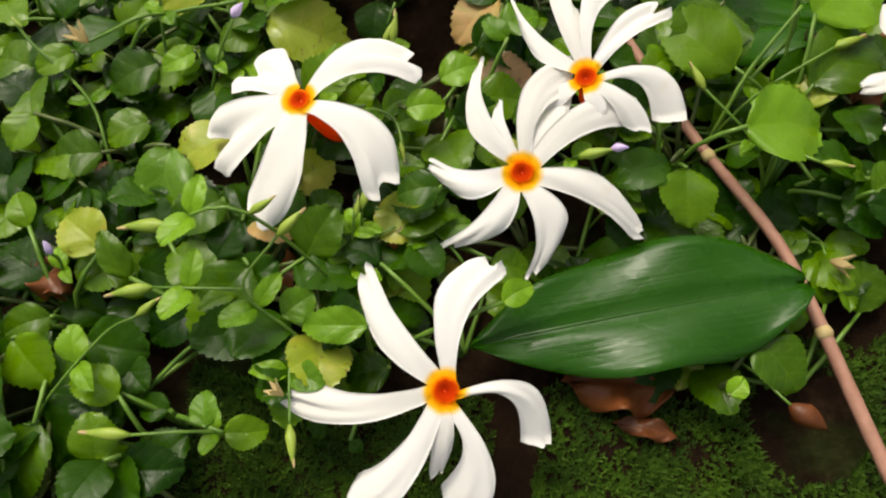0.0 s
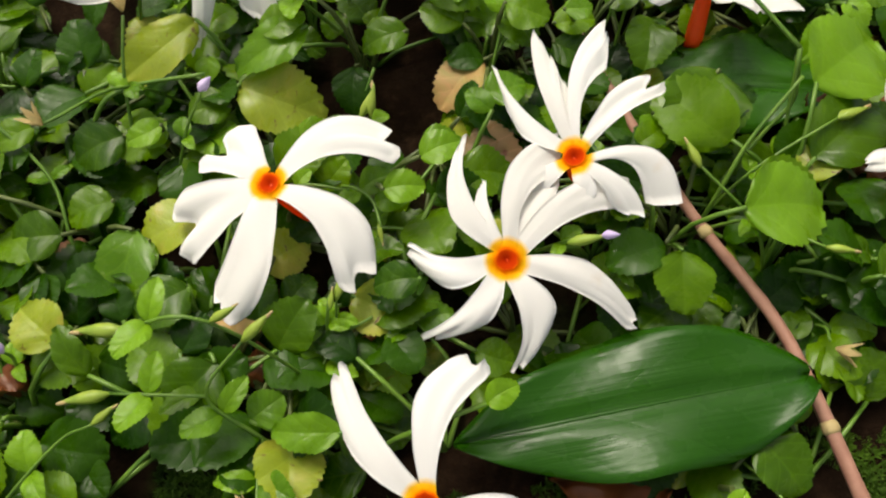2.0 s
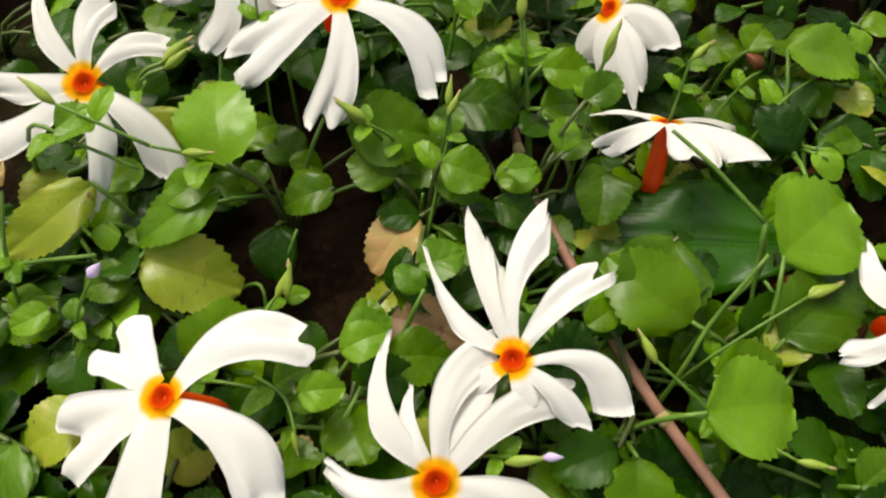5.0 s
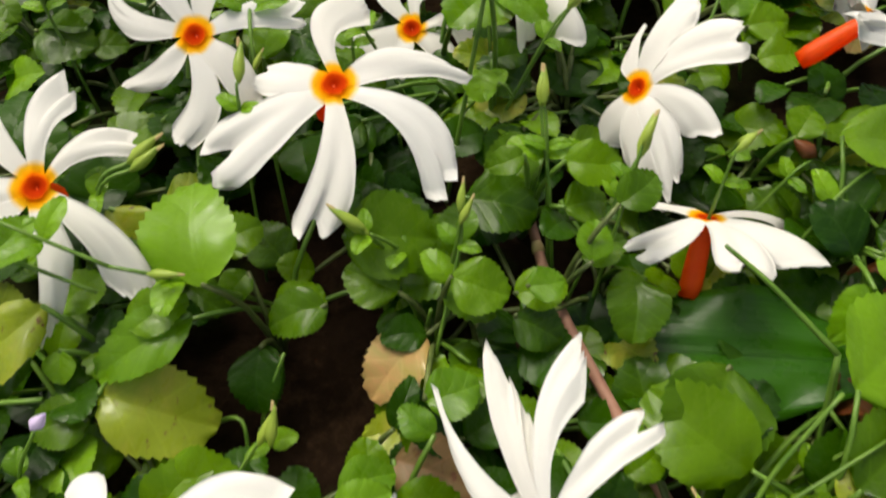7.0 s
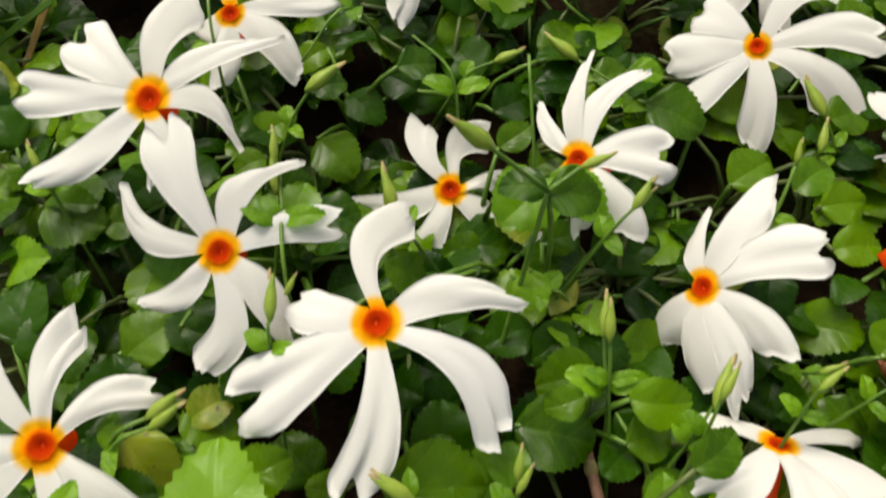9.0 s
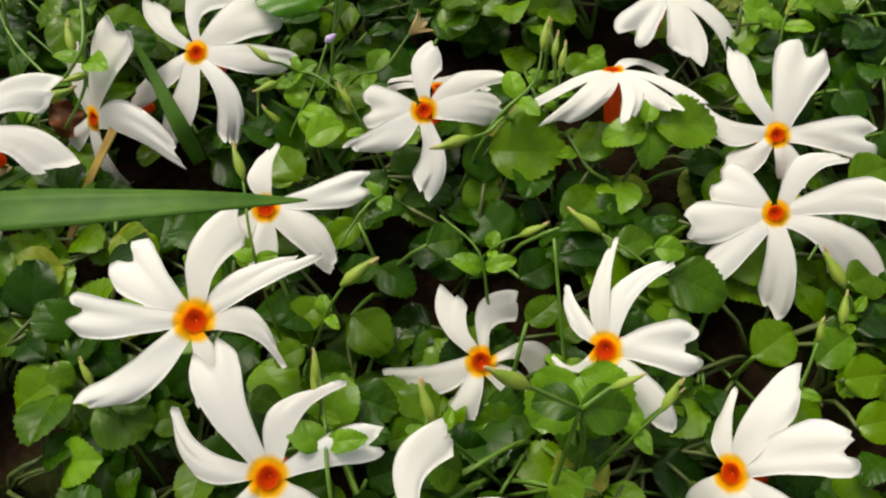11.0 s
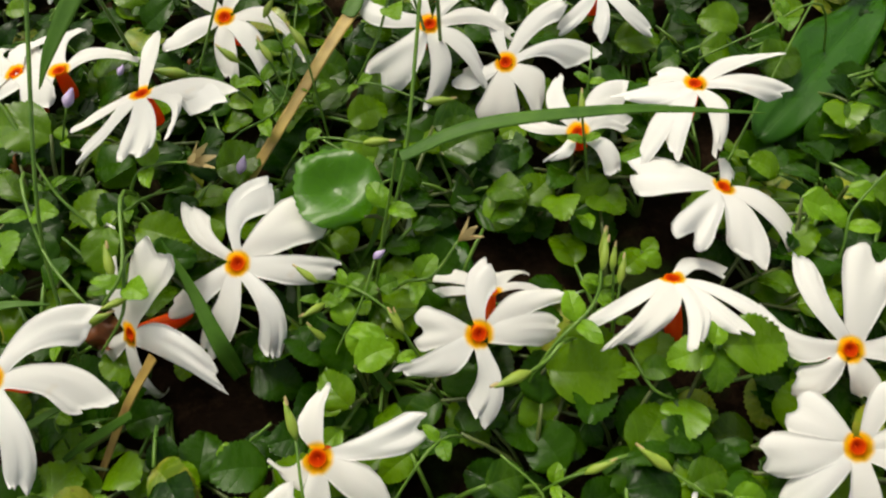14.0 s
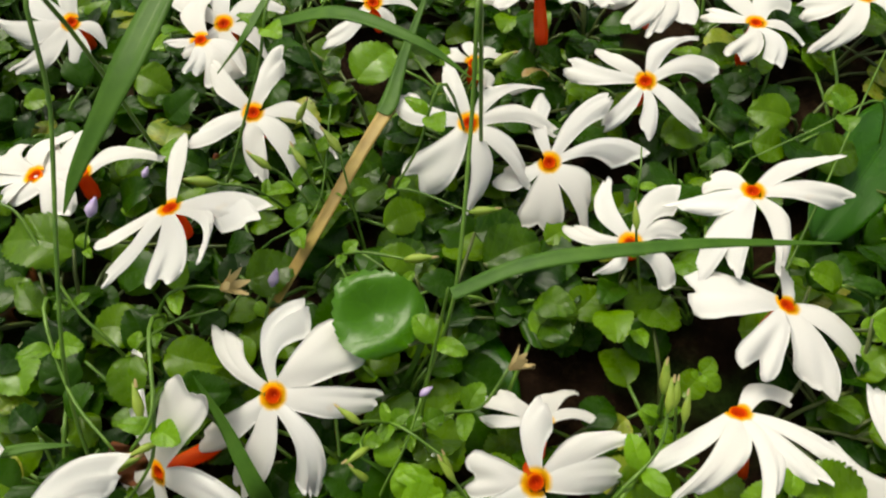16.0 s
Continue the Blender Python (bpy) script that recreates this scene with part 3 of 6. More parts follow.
flower(0.0913, 0.1825, 0.0270, 16, -7, -2, [(-150, 9, 3, 0.14, 0.16, 0), (-76, 13.2, 4.1, 0.14, 0.14, 0), (7, 12, 3.7, 0.14, 0.15, 0), (73, 17.2, 5.4, 0.14, 0.17, 0), (130, 11.7, 3.8, 0.14, 0.12, 0)])
flower(0.0905, 0.1619, 0.0300, -24, 43, -18, [(-130, 22, 6.5, 0.14, 0.15, 0), (-126, 22, 6.5, 0.14, 0.11, 0), (-10, 12.4, 4.1, 0.14, 0.12, 0), (48, 22, 7.2, 0.05, 0.12, 0), (60, 22, 6.9, 0.14, 0.13, 0)])
flower(-0.0016, 0.2452, 0.0180, -35, 2, -1, [(20, 13, 3.9, 0.1, 0.12, 0), (62, 18, 5.9, 0.1, 0.12, 0), (120, 18, 7.4, 0.1, 0.12, 0.15), (165, 13, 3.9, 0.1, 0.12, 0)], eye=0.78)
flower(0.0410, 0.3703, 0.0280, -13, 2, -1, [(-155, 17.6, 5.8, 0.14, 0.17, 0), (-118, 21.9, 7.2, 0.14, 0.12, 0), (-97, 22, 7.2, 0.14, 0.16, 0), (-75, 20.2, 6.6, 0.14, 0.1, 0), (32, 17.5, 5.7, 0.14, 0.16, 0), (88, 22, 6.9, 0.14, 0.17, 0)], eye=0.78)
flower(0.0992, 0.3616, 0.0280, 2, -10, -2, [(-138, 22, 6.2, 0.14, 0.17, 0), (-66, 15.1, 4.7, 0.14, 0.16, 0), (28, 17.3, 5.4, 0.14, 0.1, 0), (86, 22, 6.9, 0.14, 0.15, 0), (172, 16.5, 6.8, 0.14, 0.17, 0.15)], eye=0.78)
flower(-0.1216, 0.3100, 0.0260, -5, -10, -0, [(-159, 10, 4.7, 0.14, 0.14, 0.15), (-56, 15.8, 7.4, 0.14, 0.15, 0.15), (86, 16.2, 7, 0.14, 0.12, 0.15), (134, 20.3, 8.4, 0.14, 0.11, 0.15), (152, 21.9, 6.8, 0.14, 0.13, 0)], eye=0.78)
flower(-0.0863, 0.3540, 0.0280, 2, 1, -1, [(-100, 10.6, 4.4, 0.14, 0.18, 0.15), (-67, 14.6, 6, 0.14, 0.15, 0.15), (-33, 15.1, 4.7, 0.14, 0.13, 0), (94, 22, 6.9, 0.14, 0.17, 0), (179, 10.1, 3.2, 0.14, 0.12, 0)], eye=0.78)
flower(-0.0106, 0.3575, 0.0120, 8, 2, -1, [(-68, 9, 4.2, 0.14, 0.12, 0.15), (35, 9, 4.2, 0.14, 0.16, 0.15), (87, 9, 4.2, 0.14, 0.13, 0.15), (142, 9, 4.2, 0.14, 0.14, 0.15)], "small white flower end half hidden by herbs", eye=0.78)

# ---- leaves ----
def leaf_mesh(seed, shape, material, dip=0.0):
    """A blade of length 1 along +y: wedge-shaped base, blunt tip, rounded teeth, a fold along the midrib, puckered and wavy."""
    rnd = random.Random(seed)
    wide, teeth, depth, fold, curl, low = shape
    n = 23
    verts, uv, faces = [], [], []
    cols = (-1.0, -0.86, -0.58, -0.28, 0.0, 0.28, 0.58, 0.86, 1.0)
    ph, twist, bow = rnd.uniform(0, 6), rnd.uniform(-0.16, 0.16), rnd.uniform(-0.07, 0.07)
    skew = rnd.uniform(-0.05, 0.05)
    for i in range(n):
        s = i / (n - 1)
        h = wide * 0.5 * max(0.0, math.sin(math.pi * min(1.0, 0.004 + 0.992 * s) ** low)) ** (0.66 - 0.10 * s)
        h *= 1 + 0.05 * noise.noise(Vector((s * 5, seed, 0)))
        for c in cols:
            rim = abs(c) == 1
            tooth = depth * teeth * (0.9 if (i + (c > 0)) % 2 else -0.9) * min(1, 5 * s * (1.1 - s) * 2) if rim else 0
            x = c * (h + tooth) + bow * math.sin(math.pi * s) + (skew * h if c > 0 else 0)
            y = s + (0.035 if rim and (i + (c > 0)) % 2 and i < n - 1 else 0)
            z = fold * abs(c) * h - curl * (s - 0.35) ** 2 + 0.035 * math.sin(8 * s + ph + 2 * c) * abs(c) - 0.55 * fold * h * c * c
            z += 0.012 * math.sin(17 * s - 5 * abs(c) + ph) * abs(c) + twist * c * h * s
            z -= dip * (math.exp(-(x * x + (s - 0.52) ** 2) / 0.035) - 0.35 * math.exp(-((math.hypot(x, s - 0.52) - 0.36) ** 2) / 0.008))
            verts.append((x, y, z))
            uv.append((0.5 + c * h * 0.5 / max(wide, 0.2), s))
    w = len(cols)
    for i in range(n - 1):
        for j in range(w - 1):
            a = i * w + j
            faces.append((a, a + 1, a + w + 1, a + w))
    return mesh_from("leaf", verts, faces, material, uv)


ROUND, OVAL, LONG = (0.97, 1.0, 0.013, 0.30, 0.36, 0.84), (0.82, 1.0, 0.014, 0.36, 0.45, 0.80), (0.56, 0.6, 0.014, 0.34, 0.5, 0.80)
KINDS = {}
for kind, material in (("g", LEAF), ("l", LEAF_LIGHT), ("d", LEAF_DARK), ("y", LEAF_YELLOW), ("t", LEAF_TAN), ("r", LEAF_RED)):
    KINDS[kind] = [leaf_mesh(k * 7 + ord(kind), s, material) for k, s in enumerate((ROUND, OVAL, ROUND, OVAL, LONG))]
KINDS["c"] = [leaf_mesh(3, (0.98, 1.0, 0.005, 0.04, 0.1, 0.74), LEAF_CUP, 0.12)]


def leaf_pose(x, y, z, heading, pitch, roll, length):
    return pose(x, y, z) @ pose(0, 0, 0, 0, 0, heading) @ pose(0, 0, 0, pitch, 0, 0) @ pose(0, 0, 0, 0, roll, 0) @ Matrix.Diagonal((length, length, length, 1))


def herb(x, y, leaves, label="low green herb with small toothed leaves on damp soil"):
    """A herb rooted at x, y: leaf rows of base place, heading, pitch, roll, length in mm, kind and shape."""
    rnd = random.Random(int((x + 1) * 1e5 + (y + 1) * 1e3))
    root = Vector((x, y, soil_height(x, y) - 0.001))
    kinds = {row[7] for row in leaves}
    if "t" in kinds:
        label = "low green herb with a withered tan leaf"
    elif "r" in kinds:
        label = "low green herb with a reddish dying leaf"
    elif "y" in kinds:
        label = "low green herb with a yellowing spotted leaf"
    elif "c" in kinds:
        label = "low herb with one large round cupped leaf"
    elif kinds == {"d"}:
        label = "low herb with dark green leaves, shade in the colour"
    top = thing("herb", Matrix.Translation(root), label, "plant", "herbs of the bed")
    green = STEM if rnd.random() < 0.5 else STEM_DARK
    for bx, by, bz, heading, pitch, roll, length, kind, shape in leaves:
        part("leaf", KINDS[kind][shape], top, "", leaf_pose(bx - root.x, by - root.y, bz - root.z, heading, pitch, roll, length * 0.001))
        end = Vector((bx, by, bz)) - root
        mid = Vector((end.x * 0.35, end.y * 0.35, end.z * 0.7))
        v, f = tube_data(smooth_line([(0, 0, 0), mid, end], 2), [0.0006, 0.0006, 0.0005, 0.0005, 0.0004], 5)
        part("stem", mesh_from("stem", v, f, green), top)
    return top


# keep these places low or open: round the broad leaves and twig, where bare soil shows, and where gaps imitate deep
# shade
CLEAR = [(0.003, 0.028, 0.019, 0.005), (0.015, 0.030, 0.019, 0.005), (0.028, 0.033, 0.019, 0.005), (0.041, 0.035, 0.019, 0.005), (0.053, 0.038, 0.019, 0.005), (0.066, 0.040, 0.019, 0.005), (0.089, 0.104, 0.014, 0.005), (0.080, 0.104, 0.014, 0.005), (0.070, 0.105, 0.014, 0.005), (0.060, 0.106, 0.014, 0.005), (0.050, 0.107, 0.014, 0.005), (0.040, 0.107, 0.014, 0.005), (0.124, 0.350, 0.013, 0.005), (0.114, 0.339, 0.013, 0.005), (0.103, 0.327, 0.013, 0.005), (0.093, 0.316, 0.013, 0.005), (0.083, 0.305, 0.013, 0.005), (0.073, 0.294, 0.013, 0.005), (0.073, 0.010, 0.007, 0.0055), (0.066, 0.037, 0.007, 0.0055), (0.061, 0.053, 0.012, 0.0055), (0.055, 0.064, 0.012, 0.0055), (0.050, 0.072, 0.012, 0.0055)]
OPEN_SOIL = [(-0.009, 0.096, 0.010), (-0.001, 0.102, 0.007), (-0.014, 0.201, 0.006), (-0.049, 0.226, 0.008), (-0.069, 0.222, 0.010), (0.013, 0.263, 0.009), (0.029, 0.257, 0.008), (-0.015, 0.134, 0.006), (-0.025, 0.064, 0.006), (-0.043, 0.026, 0.007), (-0.001, 0.198, 0.007), (0.002, 0.227, 0.007), (0.067, 0.019, 0.012), (0.011, 0.263, 0.008), (0.038, 0.135, 0.007), (-0.010, 0.106, 0.017), (-0.011, 0.092, 0.013), (-0.024, 0.115, 0.008), (0.012, 0.201, 0.012), (-0.017, 0.201, 0.011), (-0.063, 0.225, 0.012), (0.008, 0.261, 0.011), (0.057, 0.186, 0.011), (-0.009, 0.252, 0.009), (-0.077, 0.237, 0.010), (-0.048, 0.024, 0.010), (-0.036, 0.004, 0.014), (-0.013, 0.140, 0.007), (0.026, 0.125, 0.008)]


def cap(x, y):
    """How high leaves may reach here, under the flowers that lie on them."""
    top = 0.0175
    for fx, fy, fz in FLOWERS:
        d = math.hypot(fx - x, fy - y)
        if d < 0.024:
            top = min(top, fz - 0.008 + 0.25 * max(0, d - 0.012))
    for cx, cy, r, cz in CLEAR:
        if math.hypot(cx - x, cy - y) < r:
            top = min(top, cz)
    return max(top, 0.004)


def bare(x, y):
    """The mossy front edge and small gaps with open soil."""
    edge = 0.020 + 0.012 * noise.noise(Vector((x * 25, 3.1, 0))) + (0.012 if x > 0.05 else 0) - (0.05 if x < -0.044 else 0)
    if any(math.hypot(sx - x, sy - y) < r for sx, sy, r in OPEN_SOIL):
        return True
    return y < edge or noise.noise(Vector((x * 30 + 4, y * 30, 1.5))) > 0.34


def random_leaves(rnd, x, y, count, reach):
    rows = []
    for k in range(count):
        w = rnd.uniform(0, 360)
        d = reach * math.sqrt(rnd.random())
        bx, by = x + d * math.cos(radians(w)), y + d * math.sin(radians(w))
        if bare(bx, by):
            continue
        top = cap(bx, by)
        bz = 0.003 + (top - 0.003) * rnd.random() ** 0.8
        size = rnd.uniform(7.0, 12.5) * (0.75 if bz > 0.02 else 1)
        # Dark leaves dominate, most in the front-left corner, to imitate shade in colour.
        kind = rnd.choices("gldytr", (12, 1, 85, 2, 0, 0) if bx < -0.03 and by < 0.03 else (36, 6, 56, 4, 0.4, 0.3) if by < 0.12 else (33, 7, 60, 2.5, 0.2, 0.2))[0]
        rows.append((bx, by, bz, w - 90 + rnd.uniform(-50, 50), rnd.uniform(-8, 38), rnd.uniform(-20, 20), size, kind, rnd.choices(range(5), (4, 3, 4, 3, 1))[0]))
    return rows


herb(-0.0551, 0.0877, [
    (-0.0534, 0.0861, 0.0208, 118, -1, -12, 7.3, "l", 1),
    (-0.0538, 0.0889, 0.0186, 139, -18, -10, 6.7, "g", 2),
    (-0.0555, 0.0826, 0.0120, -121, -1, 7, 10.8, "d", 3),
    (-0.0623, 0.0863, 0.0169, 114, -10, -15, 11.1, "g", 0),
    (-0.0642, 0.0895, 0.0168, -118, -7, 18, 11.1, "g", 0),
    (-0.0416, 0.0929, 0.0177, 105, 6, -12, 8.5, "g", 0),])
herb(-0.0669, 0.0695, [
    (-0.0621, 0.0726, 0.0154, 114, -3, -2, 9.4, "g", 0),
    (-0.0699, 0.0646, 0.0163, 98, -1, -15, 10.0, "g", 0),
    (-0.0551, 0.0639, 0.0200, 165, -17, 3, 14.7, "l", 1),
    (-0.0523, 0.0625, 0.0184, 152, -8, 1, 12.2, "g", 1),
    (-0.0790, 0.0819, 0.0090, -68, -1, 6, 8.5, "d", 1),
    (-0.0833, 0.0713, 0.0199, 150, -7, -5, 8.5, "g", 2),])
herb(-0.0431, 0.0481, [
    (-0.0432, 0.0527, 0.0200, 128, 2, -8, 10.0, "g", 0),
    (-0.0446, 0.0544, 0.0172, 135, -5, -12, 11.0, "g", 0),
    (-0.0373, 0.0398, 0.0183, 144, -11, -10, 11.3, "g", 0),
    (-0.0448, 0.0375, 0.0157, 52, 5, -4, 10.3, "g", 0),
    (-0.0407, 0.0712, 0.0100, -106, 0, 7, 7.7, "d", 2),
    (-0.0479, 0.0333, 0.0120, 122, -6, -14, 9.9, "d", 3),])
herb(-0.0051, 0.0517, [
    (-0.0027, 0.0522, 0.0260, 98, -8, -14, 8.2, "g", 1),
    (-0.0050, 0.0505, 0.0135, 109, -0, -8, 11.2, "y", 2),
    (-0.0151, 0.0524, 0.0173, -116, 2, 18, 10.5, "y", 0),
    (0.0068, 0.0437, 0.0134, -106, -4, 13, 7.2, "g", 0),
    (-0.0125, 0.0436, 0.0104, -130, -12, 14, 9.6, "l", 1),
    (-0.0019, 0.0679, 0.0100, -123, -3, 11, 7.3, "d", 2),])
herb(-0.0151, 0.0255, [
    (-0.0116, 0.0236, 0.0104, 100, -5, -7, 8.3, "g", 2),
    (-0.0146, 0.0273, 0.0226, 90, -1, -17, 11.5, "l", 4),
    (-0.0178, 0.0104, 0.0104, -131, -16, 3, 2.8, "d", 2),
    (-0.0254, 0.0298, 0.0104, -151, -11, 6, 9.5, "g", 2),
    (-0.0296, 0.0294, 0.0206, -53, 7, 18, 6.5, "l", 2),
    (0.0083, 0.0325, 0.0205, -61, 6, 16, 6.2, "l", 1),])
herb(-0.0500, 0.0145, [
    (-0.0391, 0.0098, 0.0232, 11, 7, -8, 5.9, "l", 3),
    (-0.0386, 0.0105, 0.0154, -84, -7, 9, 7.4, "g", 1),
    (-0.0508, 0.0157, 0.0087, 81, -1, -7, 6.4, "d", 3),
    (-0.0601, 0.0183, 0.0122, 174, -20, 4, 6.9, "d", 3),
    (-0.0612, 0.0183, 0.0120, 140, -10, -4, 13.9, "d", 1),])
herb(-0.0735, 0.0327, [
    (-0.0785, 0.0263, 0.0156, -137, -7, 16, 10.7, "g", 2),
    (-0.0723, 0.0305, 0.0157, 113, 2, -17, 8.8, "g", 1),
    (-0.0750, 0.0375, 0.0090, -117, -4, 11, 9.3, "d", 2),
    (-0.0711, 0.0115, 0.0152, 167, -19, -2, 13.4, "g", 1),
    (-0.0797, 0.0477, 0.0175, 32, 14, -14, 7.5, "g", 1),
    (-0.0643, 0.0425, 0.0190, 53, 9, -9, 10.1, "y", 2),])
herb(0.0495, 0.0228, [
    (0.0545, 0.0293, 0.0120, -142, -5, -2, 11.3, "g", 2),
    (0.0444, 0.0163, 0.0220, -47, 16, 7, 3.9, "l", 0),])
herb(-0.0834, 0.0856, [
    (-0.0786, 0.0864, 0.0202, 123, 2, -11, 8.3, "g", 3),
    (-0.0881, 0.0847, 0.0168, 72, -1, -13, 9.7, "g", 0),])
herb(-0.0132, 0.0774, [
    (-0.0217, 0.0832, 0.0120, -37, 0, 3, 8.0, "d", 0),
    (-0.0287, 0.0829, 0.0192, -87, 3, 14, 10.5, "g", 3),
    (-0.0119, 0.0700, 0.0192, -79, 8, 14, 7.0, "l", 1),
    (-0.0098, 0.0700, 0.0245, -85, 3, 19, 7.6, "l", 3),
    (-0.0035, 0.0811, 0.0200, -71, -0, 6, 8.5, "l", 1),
    (-0.0034, 0.0769, 0.0243, -68, 10, 10, 8.2, "l", 3),])
herb(0.0691, 0.0783, [
    (0.0715, 0.0809, 0.0180, -55, 14, 10, 17.1, "g", 3),
    (0.0717, 0.0939, 0.0240, -52, 2, 15, 18.8, "l", 2),
    (0.0589, 0.0748, 0.0167, -87, 3, 21, 12.1, "g", 2),
    (0.0839, 0.0730, 0.0126, -123, -10, 16, 9.0, "d", 2),
    (0.0555, 0.0834, 0.0200, 51, 13, -15, 17.7, "g", 3),
    (0.0731, 0.0642, 0.0074, 127, -5, -18, 11.3, "d", 3),])
herb(0.0760, 0.0581, [
    (0.0782, 0.0621, 0.0100, 110, -8, -18, 9.6, "d", 3),
    (0.0783, 0.0564, 0.0181, -58, 4, 4, 8.5, "g", 2),
    (0.0714, 0.0557, 0.0100, -67, 4, 7, 15.0, "d", 3),])
herb(0.0049, 0.0811, [
    (0.0026, 0.0702, 0.0085, 138, -4, -5, 7.0, "d", 2),
    (0.0032, 0.0784, 0.0160, -87, -7, 11, 12.2, "g", 3),
    (0.0038, 0.0874, 0.0130, -111, 5, 8, 13.7, "r", 1),
    (0.0101, 0.0884, 0.0227, 52, 15, -9, 6.3, "l", 1),])
herb(-0.0603, 0.0419, [
    (-0.0603, 0.0419, 0.0128, -106, -9, 17, 10.1, "d", 2),])
herb(-0.0409, 0.1043, [
    (-0.0399, 0.0959, 0.0200, -105, -12, 16, 17.9, "y", 1),
    (-0.0466, 0.1023, 0.0214, -177, -21, 3, 5.1, "l", 2),
    (-0.0356, 0.1050, 0.0260, -72, 11, 7, 9.4, "g", 1),
    (-0.0485, 0.1077, 0.0260, 128, -9, -17, 19.7, "y", 4),
    (-0.0485, 0.1091, 0.0208, -38, 2, 5, 8.4, "l", 2),
    (-0.0261, 0.1060, 0.0260, 121, -6, -11, 16.6, "l", 4),])
herb(0.0429, 0.0675, [
    (0.0542, 0.0668, 0.0240, -83, -8, 10, 16.4, "l", 2),
    (0.0440, 0.0613, 0.0180, 180, -8, -7, 11.5, "g", 0),
    (0.0358, 0.0588, 0.0092, 36, 3, -10, 6.2, "d", 1),
    (0.0377, 0.0832, 0.0190, -54, 8, 9, 7.2, "g", 1),])
herb(0.0481, 0.0944, [
    (0.0414, 0.0903, 0.0190, 171, -3, -5, 6.7, "l", 3),
    (0.0548, 0.0986, 0.0220, 151, -7, -10, 17.6, "g", 2),])
herb(-0.0171, 0.1098, [
    (-0.0178, 0.1050, 0.0150, -178, -17, -5, 10.3, "d", 1),
    (-0.0181, 0.1067, 0.0120, -175, -21, 6, 10.2, "d", 1),
    (-0.0154, 0.1099, 0.0164, -60, 6, 11, 8.6, "g", 0),
    (-0.0237, 0.1090, 0.0300, 11, 13, 1, 17.2, "l", 1),
    (-0.0068, 0.1101, 0.0200, 107, -8, -13, 10.1, "g", 1),
    (-0.0210, 0.1183, 0.0159, 141, -16, -6, 6.4, "g", 0),])
herb(0.0104, 0.1109, [
    (0.0081, 0.1081, 0.0140, 140, -10, 4, 13.7, "t", 1),
    (0.0046, 0.1128, 0.0190, 69, 14, -16, 9.6, "g", 2),
    (0.0129, 0.1120, 0.0260, -108, -4, 13, 9.4, "g", 0),
    (0.0138, 0.1165, 0.0220, -152, -13, 16, 10.7, "g", 1),
    (0.0087, 0.0944, 0.0200, -72, 2, 5, 8.7, "l", 0),
    (0.0145, 0.1215, 0.0198, -1, 19, -8, 6.8, "l", 2),])
herb(0.0835, 0.1256, [
    (0.0846, 0.1187, 0.0196, -152, -5, 11, 7.1, "l", 3),
    (0.0845, 0.1177, 0.0194, -77, -2, 4, 5.6, "g", 1),
    (0.0803, 0.1112, 0.0216, 136, -9, -11, 10.8, "l", 1),
    (0.0841, 0.1382, 0.0040, -38, 7, 8, 9.9, "l", 0),
    (0.0838, 0.1423, 0.0205, -103, -2, 3, 16.0, "l", 1),])
herb(0.0275, 0.1334, [
    (0.0157, 0.1314, 0.0180, -103, 1, 8, 12.9, "g", 2),
    (0.0253, 0.1334, 0.0280, 106, -8, -13, 6.4, "g", 3),
    (0.0292, 0.1340, 0.0120, 106, -11, -6, 15.7, "d", 1),
    (0.0299, 0.1398, 0.0181, 101, 0, -20, 10.5, "g", 0),
    (0.0323, 0.1334, 0.0260, -93, 1, 21, 9.9, "g", 1),
    (0.0327, 0.1282, 0.0197, -74, -5, 10, 8.3, "g", 2),])
herb(0.0301, 0.1148, [
    (0.0245, 0.1103, 0.0260, -80, -1, 11, 6.0, "l", 0),
    (0.0231, 0.1118, 0.0203, -79, 3, 8, 9.0, "g", 1),
    (0.0231, 0.1087, 0.0181, -117, -8, 14, 8.6, "g", 2),
    (0.0356, 0.1159, 0.0230, -10, 18, 12, 7.3, "l", 3),
    (0.0351, 0.1197, 0.0170, -68, 11, 8, 8.7, "g", 3),
    (0.0392, 0.1223, 0.0300, -54, 11, 17, 8.4, "g", 1),])
herb(0.0415, 0.1231, [
    (0.0447, 0.1171, 0.0150, 172, -5, -1, 11.3, "g", 2),
    (0.0461, 0.1165, 0.0152, 117, -11, -12, 7.3, "g", 2),
    (0.0339, 0.1357, 0.0100, -130, -10, 16, 7.2, "d", 3),])
herb(-0.0022, 0.1324, [
    (-0.0009, 0.1261, 0.0167, -101, -11, 16, 12.0, "g", 1),
    (-0.0042, 0.1202, 0.0240, -88, -6, 21, 15.3, "g", 2),
    (-0.0012, 0.1367, 0.0102, -81, -6, 16, 9.4, "d", 2),
    (-0.0025, 0.1466, 0.0071, -116, 1, 9, 10.5, "d", 2),])
herb(0.0228, 0.1572, [
    (0.0355, 0.1468, 0.0084, -85, -7, 19, 12.4, "g", 2),
    (0.0204, 0.1508, 0.0115, 113, 1, -10, 9.2, "d", 0),
    (0.0187, 0.1559, 0.0238, -177, -17, 9, 6.5, "l", 2),
    (0.0199, 0.1621, 0.0390, -96, -6, 12, 8.6, "g", 2),
    (0.0199, 0.1623, 0.0390, 81, -4, -6, 7.7, "g", 1),
    (0.0222, 0.1651, 0.0160, -73, 0, 9, 7.6, "g", 2),])
